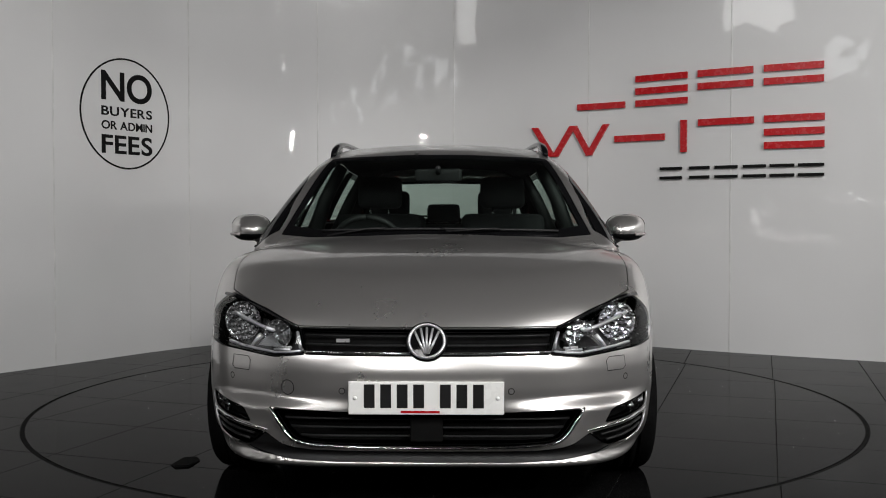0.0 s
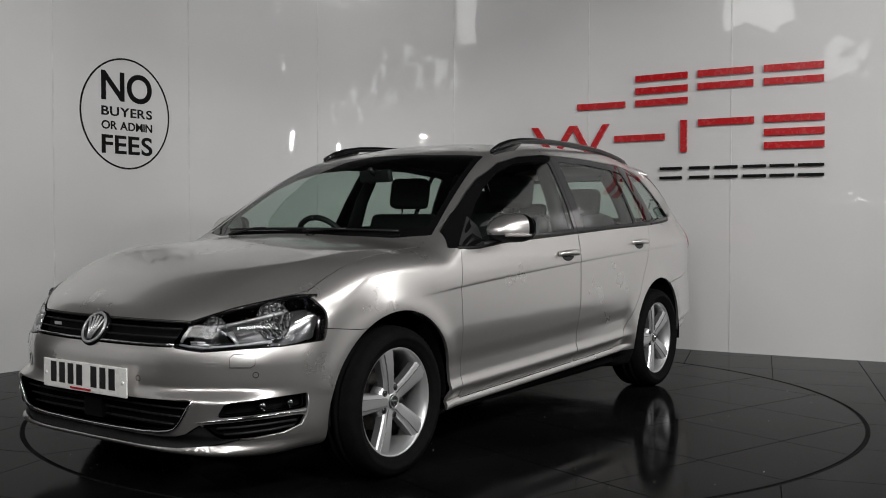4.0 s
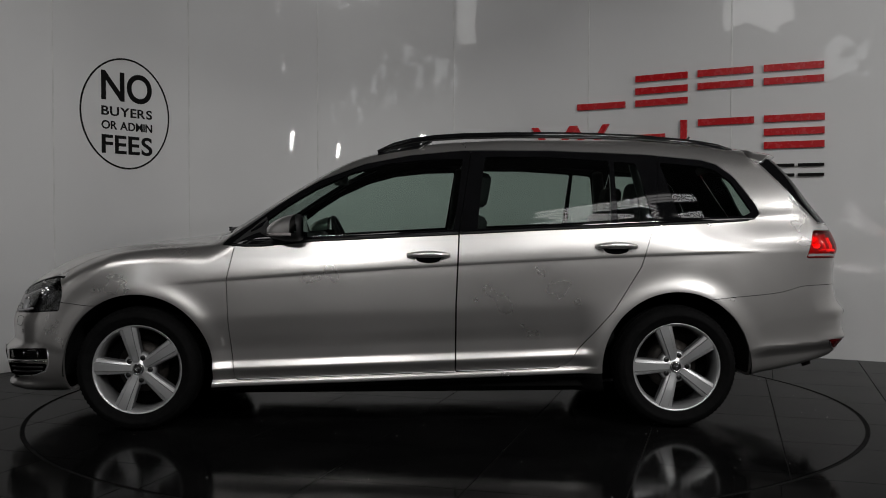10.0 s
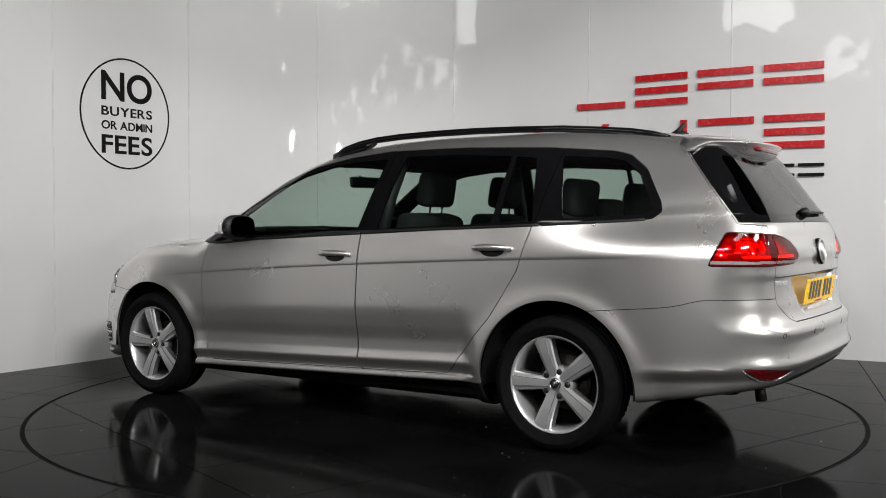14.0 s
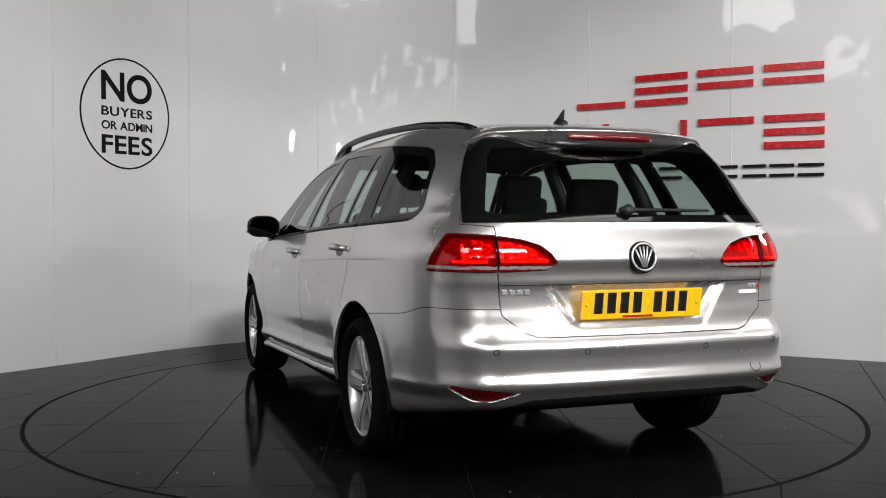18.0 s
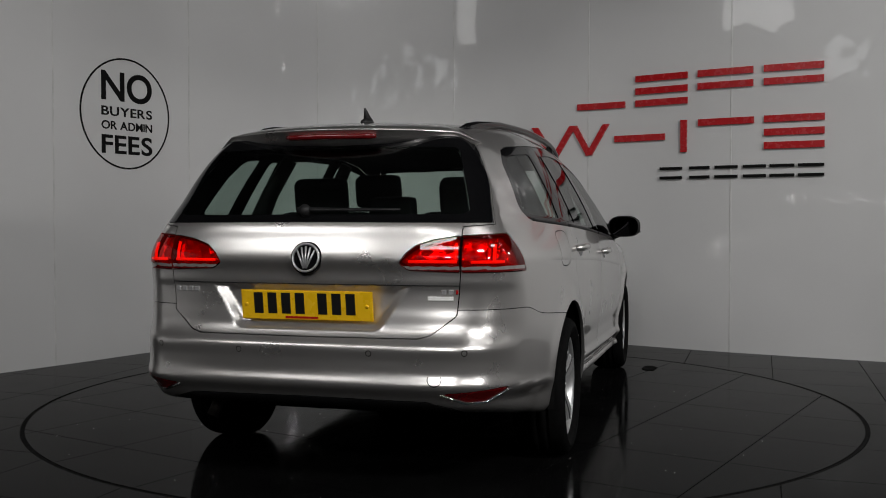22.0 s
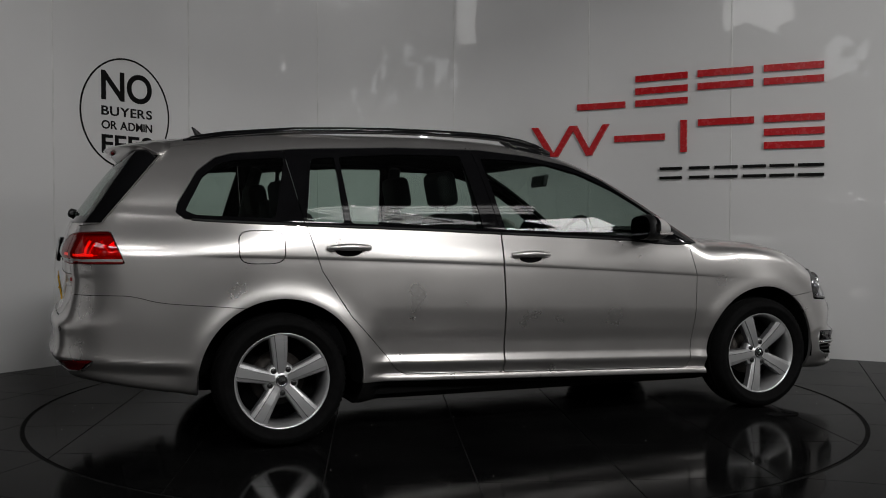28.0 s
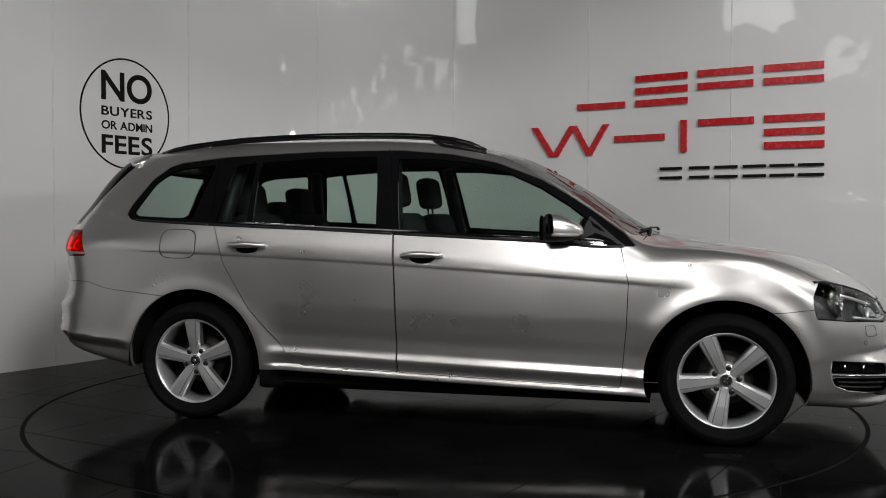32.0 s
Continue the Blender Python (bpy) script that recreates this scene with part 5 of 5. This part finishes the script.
def build_mirrors():
    for s in (1, -1):
        def blob(x0, xr, keep, grow=1.0):
            bm = bmesh.new()
            bmesh.ops.create_uvsphere(bm, u_segments=40, v_segments=24, radius=1.0)
            for v in bm.verts:
                x, y, z = v.co
                q = lambda a, p: math.copysign(abs(a) ** p, a)
                y2, z2 = q(y, 0.75), q(z, 0.8)
                c = Vector((0.53 + (0.150 if x > 0 else 0.035) * q(x, 0.9) * grow, 0.930 + 0.099 * y2 * grow * (1 - 0.25 * max(x, 0)) - 0.030 * max(x, 0), 0.985 + (0.070 if z > 0 else 0.060) * z2 * grow * (1 - 0.3 * max(x, 0) ** 2) - 0.012 * max(x, 0)))
                v.co = c
            low = [v for v in bm.verts if not keep(v.co)]
            bmesh.ops.delete(bm, geom=low, context="VERTS")
            return flip_y(bm, s)
        base = cpart("door_mirror", blob(0, 0, lambda c: c.z < 0.972), BLACK_PLASTIC, "silver and black door mirror")
        part("mirror_cap", blob(0, 0, lambda c: c.z > 0.955 and c.x > 0.535, 1.012), PAINT, base, "silver mirror cap")
        part("mirror_rim", blob(0, 0, lambda c: c.x < 0.53, 1.006), BLACK_PLASTIC, base)
        bm = bmesh.new()
        for k in range(28):
            a = 2 * math.pi * k / 28
            bm.verts.new((0.4925, 0.930 + 0.086 * math.copysign(abs(math.cos(a)) ** 0.7, math.cos(a)), 0.989 + 0.058 * math.copysign(abs(math.sin(a)) ** 0.7, math.sin(a))))
        bm.faces.new(bm.verts)
        part("mirror_glass", flip_y(bm, s), DARK_MIRROR, base, "mirror glass", smooth=False)
        bm = bmesh.new()
        tube(bm, [(0.55 + 0.122 * math.sin(t), 0.922 + 0.100 * math.cos(t), 0.958) for t in [0.0 + k * 0.2 for k in range(7)]], 0.0075, 8, 1.0)
        part("indicator", flip_y(bm, s), LENS_WHITE, base, "clear indicator strip")
        bm = bmesh.new()
        tube(bm, [(0.68, 0.79, 0.915), (0.64, 0.84, 0.918), (0.59, 0.89, 0.940)], [0.034, 0.028, 0.030], 10, 0.6)
        part("arm", flip_y(bm, s), BLACK_PLASTIC, base)
        bm = bmesh.new()
        pts = [(0.855, 0.915), (0.66, 0.912), (0.68, 1.0), (0.70, 1.045)]
        f = [bm.verts.new((x, s * (skin_y(x, z) + 0.003), z)) for x, z in pts]
        bm.faces.new(f)
        cpart("mirror_triangle", bm, BLACK_PLASTIC, "black corner cover")


def build_handles():
    for s, door, x0, z0 in ((1, DOORS[0], -0.094, 0.855), (-1, DOORS[1], -0.094, 0.855), (1, DOORS[2], -1.012, 0.897), (-1, DOORS[3], -1.012, 0.897)):
        # flat dark ellipse on the door, painted for the recess's shade
        bm = bmesh.new()
        rim = []
        for k in range(32):
            a = 2 * math.pi * k / 32
            x, z = x0 + 0.062 * math.cos(a), z0 - 0.012 + 0.026 * math.sin(a)
            rim.append(bm.verts.new((x, s * (skin_y(x, z) + 0.0012), z)))
        c = bm.verts.new((x0, s * (skin_y(x0, z0 - 0.012) + 0.0016), z0 - 0.012))
        for k in range(32):
            bm.faces.new((rim[k], rim[(k + 1) % 32], c))
        bmesh.ops.recalc_face_normals(bm, faces=bm.faces)
        part("handle_shade", bm, BLACK_GLOSS, door, "flat dark patch, painted shade of the recess behind the handle")
        bm = bmesh.new()
        n = 12
        pts, rad = [], []
        for k in range(n + 1):
            u = -1 + 2 * k / n
            x = x0 + 0.098 * u
            out = 0.004 + 0.026 * (1 - u ** 4)
            pts.append((x, s * (skin_y(x, z0) + out), z0 + 0.006 * (1 - u * u)))
            rad.append(0.0125 + 0.0045 * (1 - u * u))
        tube(bm, pts, rad, 10, 1.0)
        part("handle", bm, PAINT, door, "silver door handle")
        bm = bmesh.new()
        tube(bm, [(p[0], p[1] + s * 0.006, p[2] - 0.011) for p in pts[1:-1]], 0.004, 6)
        part("handle_strip", bm, CHROME, door, "chrome strip of the handle")


def rail_y(x):
    return float(np.interp(-x, [-0.2, 0.7, 1.1, 1.43, 1.71], [0.570, 0.540, 0.508, 0.478, 0.450]))


def build_roof():
    line = [(0.163, 1.380), (0.08, 1.412), (-0.011, 1.436), (-0.13, 1.453), (-0.275, 1.463), (-0.5, 1.469), (-0.728, 1.471), (-0.96, 1.468), (-1.195, 1.461), (-1.36, 1.448), (-1.515, 1.434), (-1.62, 1.417), (-1.70, 1.400)]
    for s in (1, -1):
        bm = bmesh.new()
        tube(bm, [(x, s * rail_y(x), z - 0.004) for x, z in line], [0.012] + [0.0195] * 11 + [0.012], 10, 0.85)
        rail = cpart("roof_rail", bm, BLACK_GLOSS, "black roof rail")
        for xs in ([0.163, 0.10, 0.03, -0.05, -0.115], [-1.38, -1.46, -1.54, -1.62, -1.69]):
            bm = bmesh.new()
            rows = []
            for x in xs:
                zt = np.interp(-x, [-p[0] for p in line], [p[1] for p in line]) - 0.012
                y = rail_y(x)
                zb = min(skin_z(x, y - 0.012), skin_z(x, y + 0.012)) - 0.004
                if x in (-0.115, -1.38):
                    zb = zt - 0.012
                rows.append([bm.verts.new((x, s * (y + dy), z)) for dy, z in ((-0.013, zb), (-0.012, zt), (0.012, zt), (0.013, zb))])
            for a, b in zip(rows, rows[1:]):
                for k in range(4):
                    bm.faces.new((a[k], a[(k + 1) % 4], b[(k + 1) % 4], b[k]))
            bm.faces.new(rows[0]), bm.faces.new(rows[-1][::-1])
            bmesh.ops.recalc_face_normals(bm, faces=bm.faces)
            part("rail_foot", bm, BLACK_GLOSS, rail)
    # the roof spoiler: it carries the roof line on to a trailing edge, whose ends slant down to the tailgate's corners
    bm = bmesh.new()
    rows = []
    corner = Vector((-1.822, 0.566, 1.326))
    for k in range(-24, 25):
        q = abs(k) / 24
        a = min(q / 0.86, 1.0)
        b = step01(max(q - 0.86, 0) / 0.14) if q < 1 else 1.0
        yt, yr = 0.482 * a, 0.512 * a
        tip = Vector((-2.034 + 0.142 * a ** 2.4, yt, 1.378 - 0.009 * a * a)).lerp(corner, b)
        root = Vector((-1.765, yr, skin_z(-1.765, yr) + 0.002)).lerp(corner, b)
        under = Vector((-1.972 + 0.11 * a ** 3, yt + 0.02 * a, 1.312 + 0.012 * a)).lerp(corner, b)
        heel = Vector((-1.80, yr, root.z - 0.05 * (1 - b)))
        row = [root, root.lerp(tip, 0.33) + Vector((0, 0, 0.004 * (1 - b))), root.lerp(tip, 0.67) + Vector((0, 0, 0.004 * (1 - b))), root.lerp(tip, 0.965) + Vector((0, 0, 0.001 * (1 - b))), tip + Vector((0, 0, -0.004 * (1 - b))), tip.lerp(under, 0.12), tip.lerp(under, 0.5) + Vector((0.004 * (1 - b), 0, 0)), under, heel.lerp(corner, b)]
        rows.append([(p.x, p.y * (1 if k >= 0 else -1), p.z) for p in row])
    n = len(rows[0])
    vs = [[bm.verts.new(p) for p in r] for r in rows]
    for a, b in zip(vs, vs[1:]):
        for i in range(n):
            bm.faces.new((a[i], a[(i + 1) % n], b[(i + 1) % n], b[i]))
    bmesh.ops.remove_doubles(bm, verts=bm.verts, dist=1e-5)
    bmesh.ops.recalc_face_normals(bm, faces=bm.faces)
    cpart("roof_spoiler", bm, PAINT, "silver roof spoiler")
    bm = bmesh.new()
    lathe(bm, [(0.034, -0.006), (0.032, 0.006), (0.022, 0.016), (0.002, 0.020)], 20, pose(-1.57, 0, skin_z(-1.58, 0)) @ Matrix.Diagonal((1.6, 0.8, 1, 1)))
    base = cpart("antenna", bm, BLACK_PLASTIC, "short black roof antenna")
    bm = bmesh.new()
    z = skin_z(-1.58, 0)
    tube(bm, [(-1.560, 0, z + 0.004), (-1.575, 0, z + 0.022), (-1.592, 0, z + 0.045), (-1.604, 0, z + 0.060)], [0.024, 0.016, 0.009, 0.004], 10)
    part("mast", bm, BLACK_PLASTIC, base)


def build_belt():
    """Black strips along the foot of the side windows."""
    for s in (1, -1):
        for x0, x1 in ((0.86, -0.24), (-0.25, -1.235), (-1.245, -1.70)):
            bm = bmesh.new()
            xs = [x0 + (x1 - x0) * k / 14 for k in range(15)]
            foot = [float(np.interp(-x, [-0.915, -0.73, -0.483, 0.262, 0.67, 1.242, 1.62, 1.73], [0.905, 0.902, 0.926, 0.962, 0.982, 1.004, 1.022, 1.03])) for x in xs]
            tube(bm, [(x, s * (skin_y(x, z) - 0.001), z) for x, z in zip(xs, foot)], 0.0075, 6)
            cpart("belt_strip", bm, BLACK_PLASTIC, "black strip under the side window")


def build_wipers():
    for y0, y1 in ((-0.52, 0.06), (0.02, 0.56)):
        bm = bmesh.new()
        ys = [y0 + (y1 - y0) * k / 10 for k in range(11)]
        tube(bm, [(0.965 - 0.14 * y * y, y, skin_z(0.965 - 0.14 * y * y, abs(y)) + 0.010) for y in ys], 0.0065, 6)
        blade = cpart("windscreen_wiper", bm, BLACK_PLASTIC, "black windscreen wiper")
        bm = bmesh.new()
        y = y0 + 0.03
        tube(bm, [(1.0 - 0.14 * y * y, y, skin_z(1.0, abs(y)) + 0.012), (0.99 - 0.10 * y * y, (y0 + y1) / 2 - 0.08, skin_z(0.98, 0.2) + 0.02), (0.966, (y0 + y1) / 2, skin_z(0.96, abs(y0 + y1) / 2) + 0.016)], 0.008, 6, 0.7)
        part("arm", bm, BLACK_PLASTIC, blade)
    bm = bmesh.new()
    tube(bm, [(skin_x(abs(y), 1.066, -1) - 0.018, y, 1.062) for y in (0.06, -0.02, -0.10, -0.18, -0.26, -0.34)], [0.016, 0.014, 0.011, 0.010, 0.009, 0.007], 8, 0.7)
    arm = part("rear_wiper", bm, BLACK_PLASTIC, GATE, "black rear wiper")
    bm = bmesh.new()
    lathe(bm, [(0.024, 0.0), (0.022, 0.026), (0.012, 0.034), (0.002, 0.035)], 20, pose(skin_x(0.03, 1.055, -1) + 0.002, 0.03, 1.055, 0, -70, 0))
    part("pivot", bm, BLACK_PLASTIC, arm)
    bm = bmesh.new()
    tube(bm, [(-1.98, 0.40, 0.345), (-2.06, 0.415, 0.338), (-2.10, 0.435, 0.310), (-2.115, 0.455, 0.255)], 0.024, 14)
    cpart("exhaust_pipe", bm, BRAKE, "steel exhaust pipe")
    bm = bmesh.new()
    box(bm, -2.03, -1.76, 0.30, 0.52, 0.27, 0.36, 0.04, 3)
    cpart("silencer", bm, BLACK_VOID, "exhaust silencer")
    bm = bmesh.new()
    ys = [-0.572 + 1.144 * k / 40 for k in range(41)]
    tube(bm, [(skin_x(abs(y), 0.7885, -1) - 0.0002, y, 0.7885) for y in ys], 0.0022, 5)
    part("handle_joint", bm, BLACK_PLASTIC, GATE, "dark joint over the plate recess")
    # bright edges over the rear reflectors
    for s in (1, -1):
        bm = bmesh.new()
        tube(bm, [(skin_x(y, z, -1) - 0.001, s * y, z) for y, z in ((0.515, 0.402), (0.56, 0.384), (0.60, 0.369), (0.66, 0.369), (0.70, 0.39), (0.735, 0.416))], 0.003, 5)
        cpart("reflector_strip", bm, CHROME, "bright strip under the reflector")




def build_cabin():
    def seat(y, x, rear=False):
        w = 0.25
        bm = bmesh.new()
        box(bm, x - 0.05, x + 0.48, y - w, y + w, 0.36, 0.54, 0.06, 3)
        cush = cpart("rear_seat" if rear else "front_seat", bm, CLOTH, "dark grey cloth seat")
        bm = bmesh.new()
        box(bm, -0.07, 0.07, -w * 0.97, w * 0.97, 0.0, 0.60, 0.055, 3, pose(x, y, 0.48, 0, -16, 0))
        part("backrest", bm, CLOTH, cush)
        hx = x - 0.19
        bm = bmesh.new()
        box(bm, -0.05, 0.05, -0.13, 0.13, -0.09, 0.095, 0.045, 3, pose(hx, y, 1.185 if not rear else 1.13, 0, -10, 0))
        part("headrest", bm, CLOTH, cush)
        for d in (-0.055, 0.055):
            bm = bmesh.new()
            tube(bm, [(hx + 0.015, y + d, 1.02), (hx, y + d, 1.12)], 0.006, 6)
            part("headrest_post", bm, CHROME, cush)
    seat(0.36, -0.18), seat(-0.36, -0.18)
    seat(0.36, -1.02, True), seat(-0.36, -1.02, True)
    bm = bmesh.new()
    box(bm, -0.06, 0.06, -0.14, 0.14, 0.0, 0.56, 0.04, 2, pose(-1.04, 0, 0.46, 0, -16, 0))
    mid = cpart("rear_seat_centre", bm, CLOTH, "dark cloth centre seat")
    part("headrest", box(bmesh.new(), -0.04, 0.04, -0.11, 0.11, -0.06, 0.06, 0.03, 2, pose(-1.2, 0, 1.075, 0, -10, 0)), CLOTH, mid)
    bm = bmesh.new()
    box(bm, 0.55, 1.02, -0.72, 0.72, 0.62, 0.915, 0.06, 3)
    dash = cpart("dashboard", bm, CABIN, "black dashboard")
    part("instrument_hood", box(bmesh.new(), 0.52, 0.72, -0.53, -0.19, 0.88, 0.962, 0.035, 3), CABIN, dash)
    bm = bmesh.new()
    m = pose(0.40, -0.36, 0.875, 0, -66, 0)
    n = 32
    tube(bm, [m @ Vector((0.182 * math.cos(2 * math.pi * k / n), 0.182 * math.sin(2 * math.pi * k / n), 0)) for k in range(n + 1)], 0.0155, 8)
    wheel = cpart("steering_wheel", bm, CABIN, "black steering wheel")
    part("boss", box(bmesh.new(), -0.06, 0.06, -0.07, 0.07, -0.03, 0.012, 0.02, 2, m), CABIN, wheel)
    for a, b in (((0, 0.06), (0, 0.17)), ((0, -0.06), (0, -0.17)), ((-0.05, 0), (-0.17, 0))):
        part("spoke", tube(bmesh.new(), [m @ Vector((*a, 0)), m @ Vector((*b, 0))], 0.016, 8, 0.6), CABIN, wheel)
    bm = bmesh.new()
    box(bm, -0.018, 0.012, -0.12, 0.12, -0.033, 0.033, 0.014, 3, pose(0.40, 0, 1.255, 0, 8, -10))
    mir = cpart("interior_mirror", bm, CABIN, "black interior mirror")
    part("stalk", tube(bmesh.new(), [(0.405, 0, 1.265), (0.45, 0, 1.29)], 0.014, 8), CABIN, mir)
    bm = bmesh.new()
    box(bm, -2.05, -1.22, -0.62, 0.62, 0.93, 0.945, 0.004, 1)
    cpart("luggage_cover", bm, CABIN, "black luggage cover", smooth=False)
    for s in (1, -1):
        bm = bmesh.new()
        tube(bm, [(-0.27, s * 0.75, 0.9), (-0.29, s * 0.67, 1.15), (-0.31, s * 0.575, 1.34)], [0.05, 0.04, 0.035], 8)
        cpart("pillar_cover", bm, CABIN, "dark inner pillar")
        bm = bmesh.new()
        tube(bm, [(-1.22, s * 0.72, 0.95), (-1.20, s * 0.63, 1.16), (-1.17, s * 0.54, 1.32)], [0.05, 0.04, 0.035], 8)
        cpart("pillar_cover", bm, CABIN, "dark inner pillar")


build_headlamps(), build_tail_lamps(), build_front(), build_plates(), build_mirrors(), build_handles(), build_roof(), build_belt(), build_wipers(), build_cabin()


def motions():
    rows = [(0.0, -90.94), (0.5, -94.14), (1.0, -98.32), (1.5, -102.86), (2.0, -107.35), (3.0, -116.25), (4.0, -125.2), (5.5, -138.65), (7.0, -152.05), (9.0, -169.75), (11.0, -187.4), (13.0, -205.1), (15.0, -222.75),
            (17.0, -240.42), (19.0, -258.32), (20.5, -271.75), (22.0, -285.05), (23.5, -298.33), (25.0, -311.7), (27.5, -333.95), (29.5, -351.55), (32.0, -373.45)]
    for thing in (CAR, TABLE, SCRAP):
        walk(thing, [(t, pose(0, 0, 0, 0, 0, a)) for t, a in rows])


build_floor()
motions()
